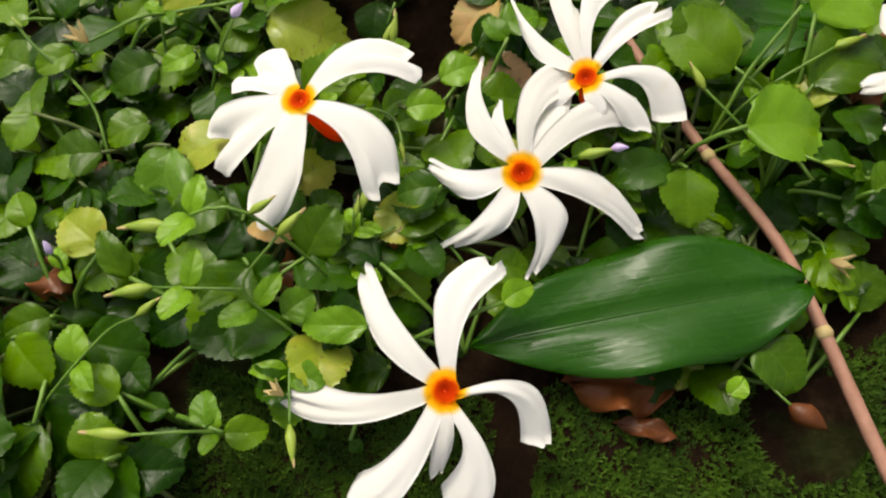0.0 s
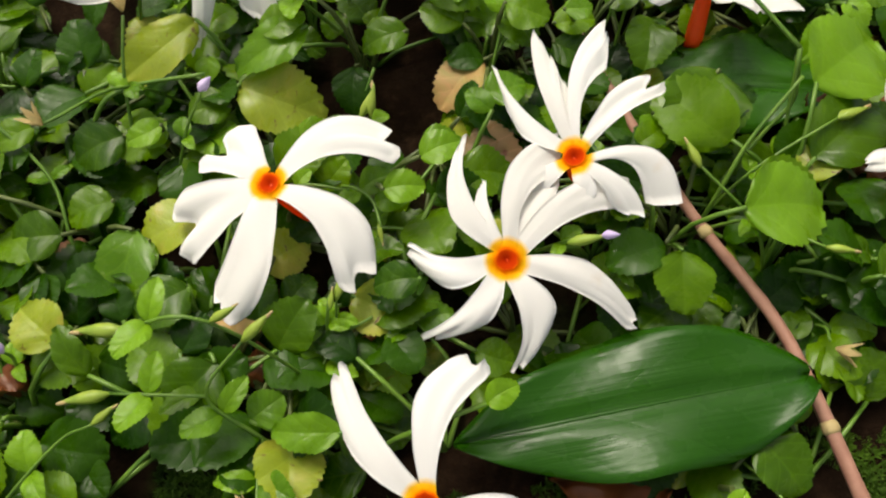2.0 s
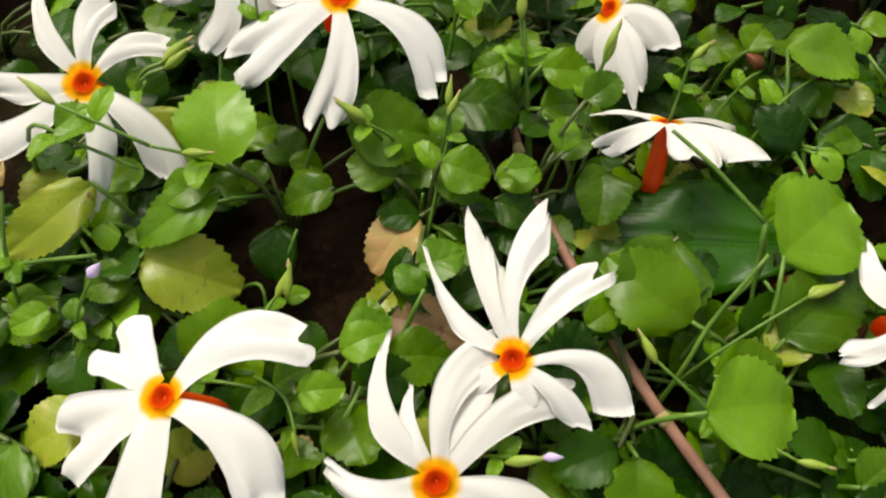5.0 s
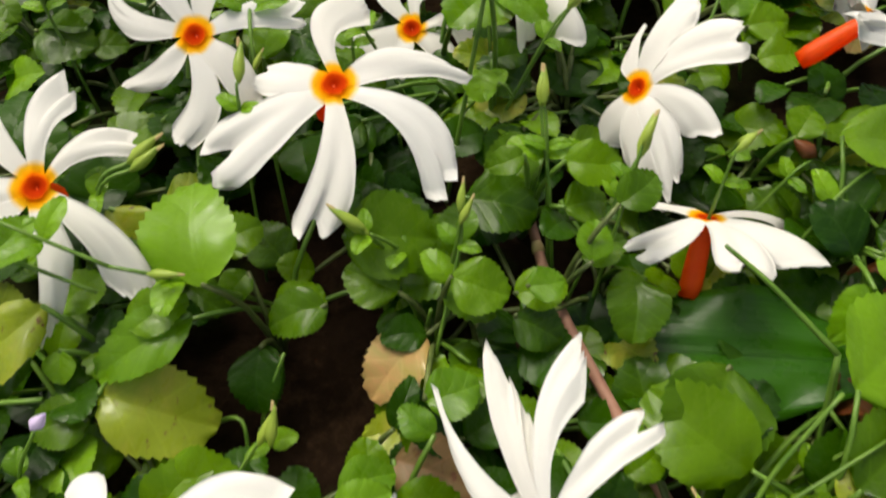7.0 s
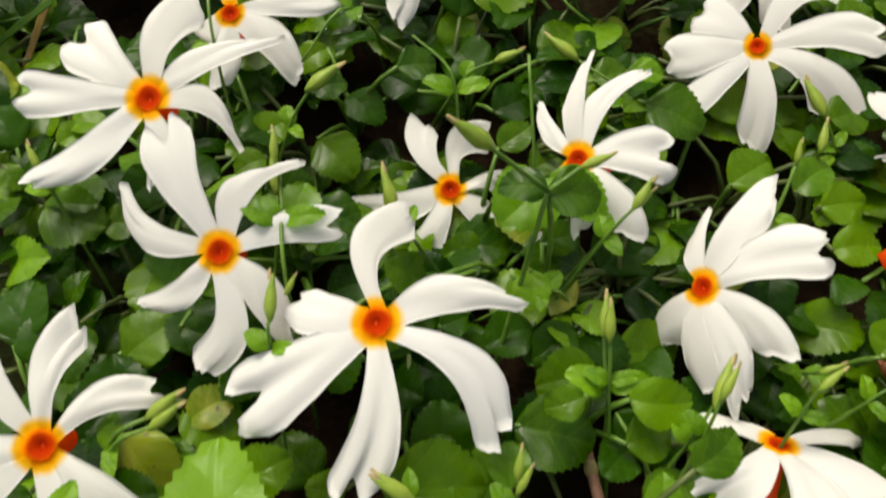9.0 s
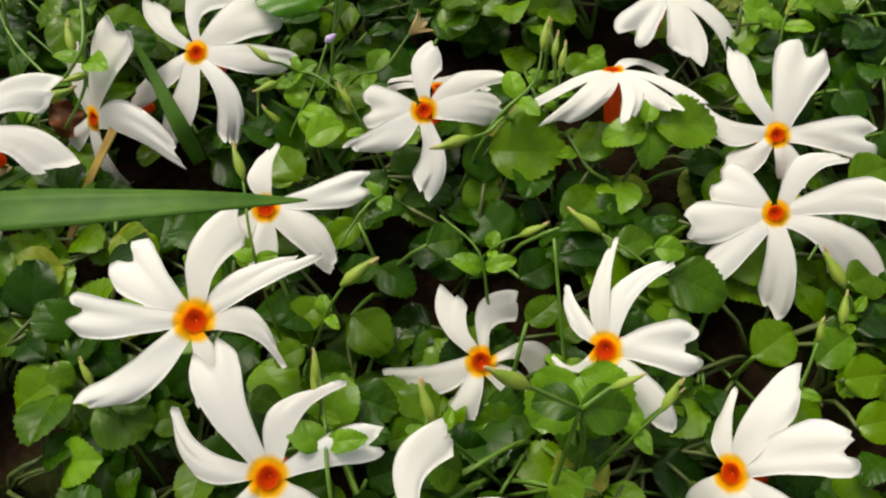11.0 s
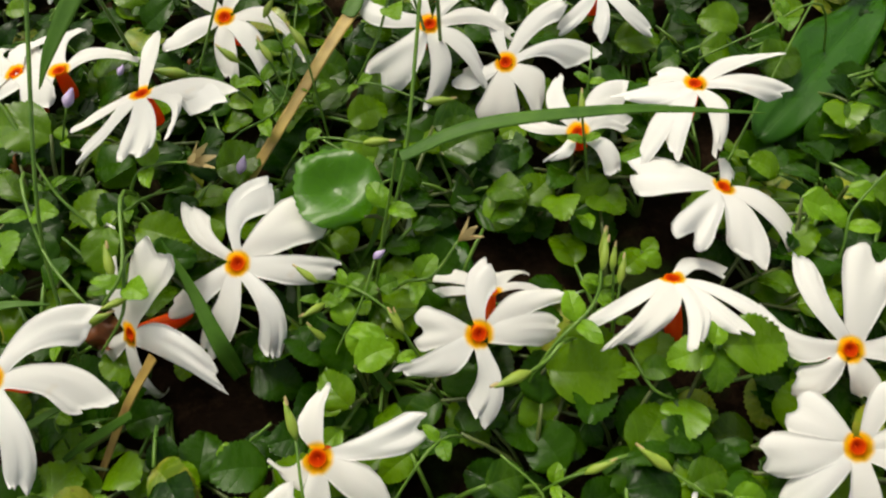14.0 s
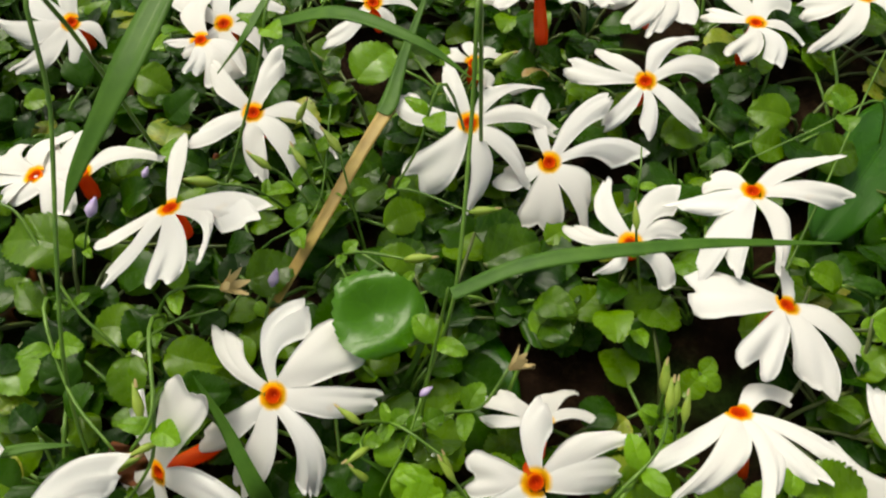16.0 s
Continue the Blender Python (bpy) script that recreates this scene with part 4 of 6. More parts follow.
herb(-0.0362, 0.1293, [
    (-0.0270, 0.1219, 0.0179, -61, 4, 12, 9.0, "g", 2),
    (-0.0372, 0.1328, 0.0143, -58, 9, 4, 8.8, "y", 1),
    (-0.0420, 0.1173, 0.0160, -62, -0, 11, 7.4, "g", 0),
    (-0.0456, 0.1295, 0.0183, -145, -22, 5, 12.2, "y", 0),
    (-0.0291, 0.1448, 0.0088, 166, -9, -3, 6.5, "d", 2),])
herb(-0.0378, 0.1564, [
    (-0.0369, 0.1504, 0.0152, -143, -13, 14, 10.3, "g", 1),
    (-0.0386, 0.1468, 0.0203, -103, -4, 19, 8.0, "g", 1),
    (-0.0378, 0.1718, 0.0197, -120, -2, 20, 6.6, "g", 3),])
herb(0.0746, 0.1740, [
    (0.0730, 0.1702, 0.0084, 106, 1, -9, 12.4, "g", 0),
    (0.0742, 0.1728, 0.0170, -85, 6, 17, 8.8, "g", 2),
    (0.0702, 0.1761, 0.0170, -56, 10, 8, 9.5, "l", 1),
    (0.0744, 0.1638, 0.0169, -86, 7, 12, 9.3, "g", 3),
    (0.0814, 0.1760, 0.0170, 124, -8, -1, 9.2, "g", 1),
    (0.0744, 0.1852, 0.0152, -107, 1, 4, 5.8, "g", 3),])
herb(0.0731, 0.1443, [
    (0.0757, 0.1542, 0.0100, -169, -5, 8, 10.0, "d", 1),
    (0.0758, 0.1425, 0.0200, -38, 10, -1, 7.6, "g", 2),
    (0.0677, 0.1362, 0.0040, -12, 18, 9, 8.6, "g", 0),])
herb(0.0116, 0.1759, [
    (0.0063, 0.1728, 0.0040, -106, 6, 14, 12.1, "g", 0),
    (0.0136, 0.1710, 0.0040, 111, 5, -14, 10.4, "g", 3),
    (0.0218, 0.1706, 0.0300, 137, -2, -11, 12.1, "l", 2),
    (0.0218, 0.1706, 0.0300, -121, -10, -1, 11.8, "l", 3),
    (0.0151, 0.1867, 0.0150, -57, 18, 12, 7.9, "g", 1),
    (-0.0090, 0.1836, 0.0040, -24, 17, 1, 7.5, "d", 0),])
herb(-0.0665, 0.1716, [
    (-0.0567, 0.1673, 0.0180, -80, -6, 7, 7.1, "g", 0),
    (-0.0569, 0.1659, 0.0075, -77, -4, 20, 7.5, "d", 2),
    (-0.0667, 0.1692, 0.0203, -107, -1, 15, 11.8, "g", 0),
    (-0.0756, 0.1772, 0.0163, 122, -10, -14, 11.6, "g", 2),
    (-0.0764, 0.1785, 0.0192, -140, -18, 5, 5.5, "g", 0),])
herb(-0.0872, 0.1945, [
    (-0.0836, 0.1806, 0.0074, -117, -3, 17, 11.7, "d", 0),
    (-0.0878, 0.2008, 0.0107, 145, -7, -0, 9.0, "d", 2),
    (-0.0902, 0.2023, 0.0197, 145, -9, -9, 8.7, "g", 0),])
herb(0.0832, 0.2019, [
    (0.0813, 0.1951, 0.0124, -64, 10, 11, 8.6, "l", 2),
    (0.0805, 0.1929, 0.0170, -66, -3, 15, 9.6, "g", 0),
    (0.0876, 0.2177, 0.0165, -70, 7, 11, 10.0, "g", 2),])
herb(-0.0145, 0.2005, [
    (-0.0153, 0.2011, 0.0126, -129, -1, 9, 9.5, "d", 3),
    (-0.0210, 0.1950, 0.0207, -64, -1, 16, 7.3, "g", 3),
    (-0.0194, 0.2094, 0.0172, 129, -6, -19, 7.9, "g", 1),
    (-0.0060, 0.2051, 0.0085, -90, 0, 21, 11.1, "d", 1),
    (-0.0048, 0.2019, 0.0203, -74, -7, 10, 8.2, "g", 2),
    (-0.0206, 0.1903, 0.0120, -135, -8, 10, 10.7, "g", 2),])
herb(0.0102, 0.2060, [
    (0.0147, 0.1987, 0.0107, -62, 2, 10, 9.8, "d", 2),
    (0.0119, 0.2069, 0.0111, 35, 8, -15, 11.6, "d", 0),
    (0.0255, 0.2085, 0.0160, -37, 1, 5, 13.0, "g", 1),
    (0.0018, 0.2065, 0.0040, -104, 4, 11, 8.0, "d", 1),
    (0.0085, 0.2127, 0.0088, -77, 4, 6, 9.9, "d", 1),
    (-0.0009, 0.2029, 0.0116, 60, 3, -21, 9.0, "d", 0),])
herb(0.0395, 0.2014, [
    (0.0461, 0.2008, 0.0124, -77, 3, 17, 6.3, "g", 2),
    (0.0434, 0.1941, 0.0200, -116, -2, 9, 12.2, "g", 2),
    (0.0396, 0.1972, 0.0260, -96, -3, 13, 6.5, "l", 3),
    (0.0371, 0.1945, 0.0102, -108, 1, 6, 9.8, "d", 0),
    (0.0346, 0.2014, 0.0176, -70, -2, 8, 9.0, "g", 3),
    (0.0365, 0.2205, 0.0120, -109, -5, 16, 9.7, "y", 1),])
herb(0.0038, 0.1509, [
    (0.0038, 0.1509, 0.0110, -63, -6, 8, 6.0, "d", 0),])
herb(0.0049, 0.2231, [
    (0.0088, 0.2255, 0.0200, -94, 7, 22, 16.8, "g", 1),
    (0.0124, 0.2322, 0.0200, -98, -3, 17, 12.8, "g", 1),
    (-0.0011, 0.2205, 0.0087, -56, 11, 3, 7.9, "d", 3),
    (0.0176, 0.2173, 0.0125, -161, -15, 9, 6.1, "d", 1),
    (-0.0131, 0.2199, 0.0186, 112, -12, -7, 8.5, "g", 3),])
herb(0.0440, 0.2259, [
    (0.0425, 0.2275, 0.0260, 105, -10, -3, 9.9, "l", 1),
    (0.0425, 0.2275, 0.0260, 180, -20, -7, 9.8, "l", 1),
    (0.0434, 0.2267, 0.0270, -86, -3, 10, 15.2, "g", 1),
    (0.0419, 0.2261, 0.0280, -20, 20, 2, 5.6, "l", 1),
    (0.0345, 0.2212, 0.0140, 126, -16, -12, 13.0, "d", 1),
    (0.0591, 0.2268, 0.0106, 160, -13, 3, 12.0, "y", 1),])
herb(-0.0292, 0.1836, [
    (-0.0316, 0.1863, 0.0171, -56, 12, 16, 7.5, "g", 2),
    (-0.0285, 0.1807, 0.0195, 122, 2, -12, 6.3, "g", 0),
    (-0.0289, 0.1761, 0.0154, -85, 3, 21, 9.2, "g", 2),
    (-0.0374, 0.2028, 0.0204, -70, -2, 10, 9.1, "g", 3),
    (-0.0195, 0.1720, 0.0171, -111, -4, 4, 9.5, "g", 0),])
herb(-0.0287, 0.2246, [
    (-0.0304, 0.2258, 0.0240, -66, 11, 13, 8.8, "l", 1),
    (-0.0314, 0.2182, 0.0207, 41, 12, -18, 9.5, "g", 3),
    (-0.0227, 0.2297, 0.0166, 47, 19, -10, 6.9, "g", 2),
    (-0.0293, 0.2357, 0.0241, -170, -14, -2, 8.5, "l", 2),
    (-0.0207, 0.2209, 0.0093, -79, -2, 6, 6.3, "d", 3),
    (-0.0377, 0.2173, 0.0193, -34, 17, 1, 6.3, "g", 0),])
herb(0.0587, 0.1781, [
    (0.0587, 0.1781, 0.0160, -59, 8, 7, 10.2, "g", 2),])
herb(0.0694, 0.2536, [
    (0.0709, 0.2446, 0.0106, 57, 5, -23, 9.2, "g", 0),
    (0.0694, 0.2464, 0.0106, -155, -5, 11, 6.8, "g", 2),
    (0.0593, 0.2464, 0.0106, -77, 6, 4, 9.6, "g", 1),
    (0.0724, 0.2567, 0.0181, -120, 5, 9, 7.4, "g", 0),
    (0.0706, 0.2636, 0.0242, -108, -11, 14, 8.5, "l", 0),
    (0.0739, 0.2641, 0.0131, -61, 8, 2, 7.4, "l", 1),])
herb(-0.0624, 0.2418, [
    (-0.0561, 0.2410, 0.0101, -123, -12, 17, 10.4, "d", 2),
    (-0.0555, 0.2343, 0.0086, -122, -8, 10, 12.7, "d", 1),
    (-0.0756, 0.2503, 0.0300, -94, 4, 13, 10.8, "d", 1),])
herb(-0.0007, 0.2775, [
    (0.0008, 0.2783, 0.0123, -136, -16, 3, 14.5, "d", 1),
    (-0.0036, 0.2733, 0.0123, -109, -4, 7, 13.9, "d", 1),
    (0.0079, 0.2714, 0.0150, -51, 15, 10, 9.6, "g", 0),
    (-0.0091, 0.2815, 0.0110, -108, 3, 14, 15.2, "d", 2),
    (0.0113, 0.2777, 0.0150, -165, -19, 14, 7.9, "d", 0),
    (-0.0117, 0.2830, 0.0208, -71, 12, 13, 14.1, "g", 2),])
herb(0.0218, 0.2740, [
    (0.0240, 0.2789, 0.0103, -117, -7, 16, 11.2, "d", 2),
    (0.0196, 0.2692, 0.0127, -113, -14, 14, 13.2, "d", 3),])
herb(-0.1059, 0.2736, [
    (-0.1106, 0.2681, 0.0165, 126, -10, -18, 9.5, "d", 3),
    (-0.1042, 0.2694, 0.0160, 120, -1, -12, 15.9, "d", 0),
    (-0.1049, 0.2590, 0.0179, 65, 14, -10, 8.9, "d", 1),
    (-0.1118, 0.2817, 0.0091, 107, -12, -13, 11.4, "d", 0),
    (-0.0995, 0.2787, 0.0090, 123, -18, -12, 8.8, "d", 1),
    (-0.1043, 0.2849, 0.0300, 81, 7, -8, 17.4, "g", 1),])
herb(-0.0835, 0.2595, [
    (-0.0810, 0.2607, 0.0260, -104, -3, 11, 12.5, "g", 1),
    (-0.0860, 0.2583, 0.0300, -178, -13, -1, 10.7, "g", 1),])
herb(0.0844, 0.2692, [
    (0.0844, 0.2692, 0.0201, -126, 4, 8, 6.5, "l", 1),])
herb(-0.0493, 0.3068, [
    (-0.0449, 0.3115, 0.0161, -60, 10, 13, 9.0, "g", 0),
    (-0.0443, 0.3032, 0.0164, -47, 4, 5, 12.1, "g", 3),
    (-0.0565, 0.3032, 0.0121, -38, 12, 6, 9.5, "d", 3),
    (-0.0544, 0.3261, 0.0162, -137, -11, 18, 9.2, "g", 3),
    (-0.0355, 0.2968, 0.0175, -65, 3, 22, 11.2, "g", 3),
    (-0.0606, 0.2999, 0.0096, -136, -13, 6, 13.7, "d", 1),])
herb(-0.0744, 0.2900, [
    (-0.0803, 0.2973, 0.0091, 156, -11, -2, 12.5, "d", 2),
    (-0.0684, 0.2828, 0.0174, -76, 12, 14, 12.2, "g", 0),])
herb(-0.0233, 0.2659, [
    (-0.0228, 0.2707, 0.0195, 140, -21, -8, 11.6, "g", 1),
    (-0.0285, 0.2580, 0.0306, 43, 12, -6, 20.1, "c", 0),
    (-0.0325, 0.2583, 0.0162, 44, 8, -13, 7.3, "g", 0),
    (-0.0191, 0.2504, 0.0080, -98, -9, 12, 8.0, "g", 2),
    (-0.0134, 0.2922, 0.0200, -78, 5, 17, 11.6, "g", 0),])
herb(0.0307, 0.2542, [
    (0.0294, 0.2515, 0.0142, -47, 3, 10, 8.3, "g", 1),
    (0.0350, 0.2567, 0.0142, -135, -9, 14, 5.4, "l", 3),
    (0.0350, 0.2567, 0.0142, 136, -7, -18, 5.4, "l", 1),
    (0.0354, 0.2572, 0.0131, -51, 18, 15, 4.5, "l", 0),
    (0.0187, 0.2491, 0.0080, 130, -7, -7, 9.1, "y", 2),])
herb(0.0892, 0.3110, [
    (0.0944, 0.2983, 0.0169, -157, -8, -1, 9.5, "g", 3),
    (0.0978, 0.3214, 0.0101, -132, -10, 2, 11.1, "d", 0),
    (0.0756, 0.3132, 0.0150, -72, 6, 12, 13.1, "g", 2),])
herb(-0.0505, 0.3512, [
    (-0.0439, 0.3442, 0.0202, -48, 16, 13, 14.0, "l", 2),
    (-0.0571, 0.3581, 0.0120, -33, 16, 3, 12.7, "g", 1),])
herb(0.0140, 0.3512, [
    (0.0138, 0.3398, 0.0178, -76, -5, 7, 10.4, "g", 3),
    (0.0143, 0.3626, 0.0040, 131, -1, -11, 9.9, "d", 0),])
herb(0.0502, 0.3195, [
    (0.0371, 0.3223, 0.0178, -86, 4, 14, 12.9, "g", 3),
    (0.0537, 0.3174, 0.0181, 119, -7, -8, 9.1, "g", 3),
    (0.0598, 0.3188, 0.0183, -105, 1, 21, 9.8, "g", 0),])
herb(-0.0260, 0.2437, [
    (-0.0260, 0.2437, 0.0238, -68, 6, 22, 4.6, "l", 2),])
herb(0.0777, 0.3288, [
    (0.0714, 0.3251, 0.0193, 74, 8, -18, 11.0, "g", 0),
    (0.0776, 0.3273, 0.0121, -74, 5, 18, 10.1, "d", 1),
    (0.0842, 0.3339, 0.0157, -76, 8, 15, 9.7, "g", 1),])
herb(-0.0046, 0.2942, [
    (-0.0046, 0.2942, 0.0092, 119, 3, -13, 10.2, "d", 3),])
herb(0.0621, 0.3479, [
    (0.0621, 0.3479, 0.0180, 68, 7, -6, 9.9, "g", 0),])
herb(-0.1408, 0.3429, [
    (-0.1359, 0.3409, 0.0201, -84, 6, 13, 8.1, "g", 1),
    (-0.1456, 0.3449, 0.0094, -128, -6, 5, 9.8, "d", 2),])
herb(-0.1007, 0.3547, [
    (-0.1076, 0.3524, 0.0180, -116, -13, 17, 11.0, "g", 2),
    (-0.0937, 0.3571, 0.0126, 59, 14, -5, 10.1, "d", 1),])
herb(-0.0344, 0.3701, [
    (-0.0344, 0.3701, 0.0040, -91, 8, 10, 14.3, "g", 1),])
herb(0.0060, 0.3679, [
    (0.0060, 0.3679, 0.0040, 44, 8, -8, 12.1, "g", 2),])
herb(0.0973, 0.3597, [
    (0.0973, 0.3597, 0.0180, -65, 2, 10, 14.0, "g", 1),])
herb(-0.1077, 0.2464, [
    (-0.1077, 0.2464, 0.0207, 50, 6, -12, 7.6, "d", 3),])


# ---- stalks, grass, twig, broad leaves ----
def bud_mesh(kind, length):
    """A bud of that length along +z: plump green, violet-tipped or dry."""
    fat = {"b": 0.145, "p": 0.25, "d": 0.28}[kind]
    prof = ((0, 0.25), (0.12, 0.6), (0.3, 1.0), (0.5, 0.92), (0.7, 0.66), (0.88, 0.34), (1.0, 0.10))
    rnd = random.Random(int(length * 1e6))
    bend = rnd.uniform(-0.08, 0.08)
    verts, faces = [], []
    for s, w in prof:
        for k in range(8):
            a = k * math.pi / 4
            r = length * fat * w * (1.12 if k % 2 else 0.92)
            verts.append((r * math.cos(a) + bend * length * s * s, r * math.sin(a), s * length))
    for i in range(len(prof) - 1):
        for k in range(8):
            faces.append((i * 8 + k, i * 8 + (k + 1) % 8, (i + 1) * 8 + (k + 1) % 8, (i + 1) * 8 + k))
    faces += [tuple(range(7, -1, -1)), tuple(range(len(verts) - 8, len(verts)))]
    return mesh_from("bud", verts, faces, {"b": BUD, "p": PURPLE, "d": DEAD}[kind])


def calyx_mesh(length):
    """A dry open calyx: five thin pointed lobes."""
    verts, faces = [(0, 0, -0.05 * length)], []
    for k in range(6):
        a, n = k * math.pi / 3, len(verts)
        c, s = math.cos(a), math.sin(a)
        for d, w, z in ((0.05, 0.06, 0.0), (0.20, 0.15, 0.3), (0.34, 0.15, 0.58), (0.58, 0.03, 0.88)):
            d, w, z = d * length, w * length, z * length
            verts += [(d * c - w * s, d * s + w * c, z), (d * c + w * s, d * s - w * c, z)]
        faces += [(0, n + 1, n)] + [(n + 2 * i, n + 2 * i + 1, n + 2 * i + 3, n + 2 * i + 2) for i in range(3)]
    return mesh_from("calyx", verts, faces, CALYX)


def tip_mesh():
    """The withered end of a bud, of a bud's length 1: a crumpled cone with a split mouth."""
    verts = [(r * (1.2 if k % 2 else 0.85) * math.cos(k * math.pi / 3), r * math.sin(k * math.pi / 3), z + (0.03 if k % 2 else 0.0)) for r, z in ((0.050, -0.05), (0.042, 0.06), (0.030, 0.15), (0.006, 0.17)) for k in range(6)]
    faces = [(i * 6 + k, i * 6 + (k + 1) % 6, i * 6 + 6 + (k + 1) % 6, i * 6 + 6 + k) for i in range(3) for k in range(6)]
    return mesh_from("tip", verts, faces + [tuple(range(18, 24))], CALYX)


TIP_MESH = tip_mesh()


def stalk(radius, lines, buds):
    first = Vector(lines[0][0])
    ahead = Vector(lines[0][1]) - first
    ahead.z = 0
    back = first - ahead.normalized() * min(0.55 * first.z, 0.014)
    foot = Vector((back.x, back.y, soil_height(back.x, back.y) - 0.001))
    label = "thin green herb stalk with pale green buds" if buds else "thin bare green herb stalk"
    if any(b[0] == "p" for b in buds):
        label = "thin green herb stalk with a small violet bud"
    elif any(b[0] in "cd" for b in buds):
        label = "thin green herb stalk with a dry straw-coloured calyx"
    top = thing("herb_stalk", Matrix.Translation(foot), label, "stalk", "stalks of the herbs")
    for k, points in enumerate(lines):
        places = [Vector(p) - foot for p in points]
        line = smooth_line([(0, 0, 0), *places] if k == 0 else places, 5)
        n = len(line)
        v, f = tube_data(line, [radius * 0.00078 * (0.95 - 0.3 * i / n) * (0.85 if k else 1) for i in range(n)], 6)
        node, along = line[n // 2], (line[n // 2 + 1] - line[n // 2 - 1])
        for side in (60, -95):
            if radius < 0.65 and node.z + foot.z > 0.012:
                w = math.degrees(math.atan2(-along.x, along.y)) + side
                part("leaf", KINDS["l"][1 if side > 0 else 4], top, "", leaf_pose(*node, w, 20, 8, 0.0042 + 0.0025 * ((k + len(points)) % 2)))
        part("stem" if k == 0 else "branch", mesh_from("stem", v, f, STEM if radius < 0.75 else STEM_DARK), top)
    for kind, a, b in buds:
        a, b = Vector(a) - foot, Vector(b) - foot
        d = b - a
        length = min(max(d.length * 0.9, 0.0025), 0.0085)
        m = Matrix.Translation(a) @ d.to_track_quat("Z", "Y").to_matrix().to_4x4()
        if kind == "c":
            part("calyx", calyx_mesh(min(length, 0.0058)), top, "dry open calyx", m)
        else:
            bud = part("bud", bud_mesh(kind, length), top, {"b": "yellowish green bud", "p": "violet bud", "d": "dry brown bud"}[kind], m)
            if kind == "b":
                part("tip", TIP_MESH, bud, "withered straw-coloured tip", Matrix.Translation((0, 0, 0.90 * length)) @ Matrix.Scale(length, 4))


def grass_blade(points, width, material, label):
    """A long blade: folded along its middle, tapered to both ends, rooted in the soil by its own sheath."""
    line = smooth_line(points, 6)
    n, w = len(line), width * 0.0005
    verts, faces = [], []
    for i, p in enumerate(line):
        d = (line[min(i + 1, n - 1)] - line[max(i - 1, 0)]).normalized()
        side = d.cross(Vector((0, 0, 1))).normalized()
        s = i / (n - 1)
        h = w * min(1.0, 0.6 + 1.3 * s) * (1 - s) ** 0.85 + 0.00008 if material != STRAW else w * (1 - 0.35 * s)
        up = side.cross(d)
        for c in (-1, -0.5, 0, 0.5, 1):
            verts.append(p + side * h * c + up * (0.22 * h * abs(c) + 0.00012))
        for c in (1, 0.5, 0, -0.5, -1):
            verts.append(p + side * h * c + up * (0.22 * h * abs(c) - 0.00012))
    for i in range(n - 1):
        for k in range(10):
            faces.append((i * 10 + k, i * 10 + (k + 1) % 10, (i + 1) * 10 + (k + 1) % 10, (i + 1) * 10 + k))
    top = thing("grass_blade", Matrix.Translation(line[0]), label, "grass")
    back = Matrix.Translation(-line[0])
    part("blade", mesh_from("blade", verts, faces, material), top, "", back)
    keel = [p - Vector((0, 0, 0.00016)) for p in line[: n - 1]]
    v, f = tube_data(keel, [w * 0.07 * (1 - 0.8 * i / n) + 0.00004 for i in range(n - 1)], 6)
    part("midrib", mesh_from("midrib", v, f, STEM if material != STRAW else STRAW), top, "paler midrib", back)


def twig(points, radius):
    line = smooth_line(points, 8)
    n = len(line)
    wide = [radius * 0.001 * (1.1 - 0.45 * i / n) * (1 + 0.09 * noise.noise(Vector((i * 0.7, 2, 0)))) for i in range(n)]
    v, f = tube_data(line, wide, 9)
    top = thing("twig", Matrix.Identity(4), "thin pinkish brown twig lying on the soil", "twig")
    part("shaft", mesh_from("shaft", v, f, STICK), top)
    for k in (14, 30, 45):
        d = (line[k + 1] - line[k - 1]).normalized() * 0.0012
        r = wide[k]
        v, f = tube_data([line[k] - d, line[k] - d * 0.4, line[k] + d * 0.3, line[k] + d], [r * 0.98, r * 1.28, r * 1.22, r * 0.98], 9)
        part("knot", mesh_from("knot", v, f, CALYX), top, "paler swollen knot")


def blade_mesh(length, width, material, wave, curl, thick):
    """A broad entire leaf along +y: wavy rim, channelled midrib, closed with thickness."""
    n, w = 25, 13
    verts, uv, faces = [], [], []
    for low in (0, 1):
        for i in range(n):
            s = i / (n - 1)
            h = width * 0.5 * (max(0.0, math.sin(math.pi * (s * 0.975 + 0.012) ** 1.22)) ** (0.64 - 0.14 * s))
            for j in range(w):
                c = 2 * j / (w - 1) - 1
                z = 0.16 * abs(c) * h - 0.10 * h * c * c - curl * length * (s - 0.5) ** 2 + wave * width * math.sin(13 * s + 1.3 * c) * c * c
                z -= 0.05 * width * math.exp(-((c / 0.07) ** 2))
                verts.append((c * h * (1 + 0.035 * math.sin(17 * s + c) * abs(c)), s * length, z - low * thick))
                uv.append((0.5 + 0.5 * c * h / width, s))
    m = n * w
    for i in range(n - 1):
        for j in range(w - 1):
            a = i * w + j
            faces += [(a, a + 1, a + w + 1, a + w), (m + a, m + a + w, m + a + w + 1, m + a + 1)]
    rim = [i * w for i in range(n)] + [(n - 1) * w + j for j in range(1, w)] + [i * w + w - 1 for i in range(n - 2, -1, -1)] + list(range(w - 2, 0, -1))
    faces += [(rim[k], rim[(k + 1) % len(rim)], m + rim[(k + 1) % len(rim)], m + rim[k]) for k in range(len(rim))]
    return mesh_from("leaf", verts, faces, material, uv)


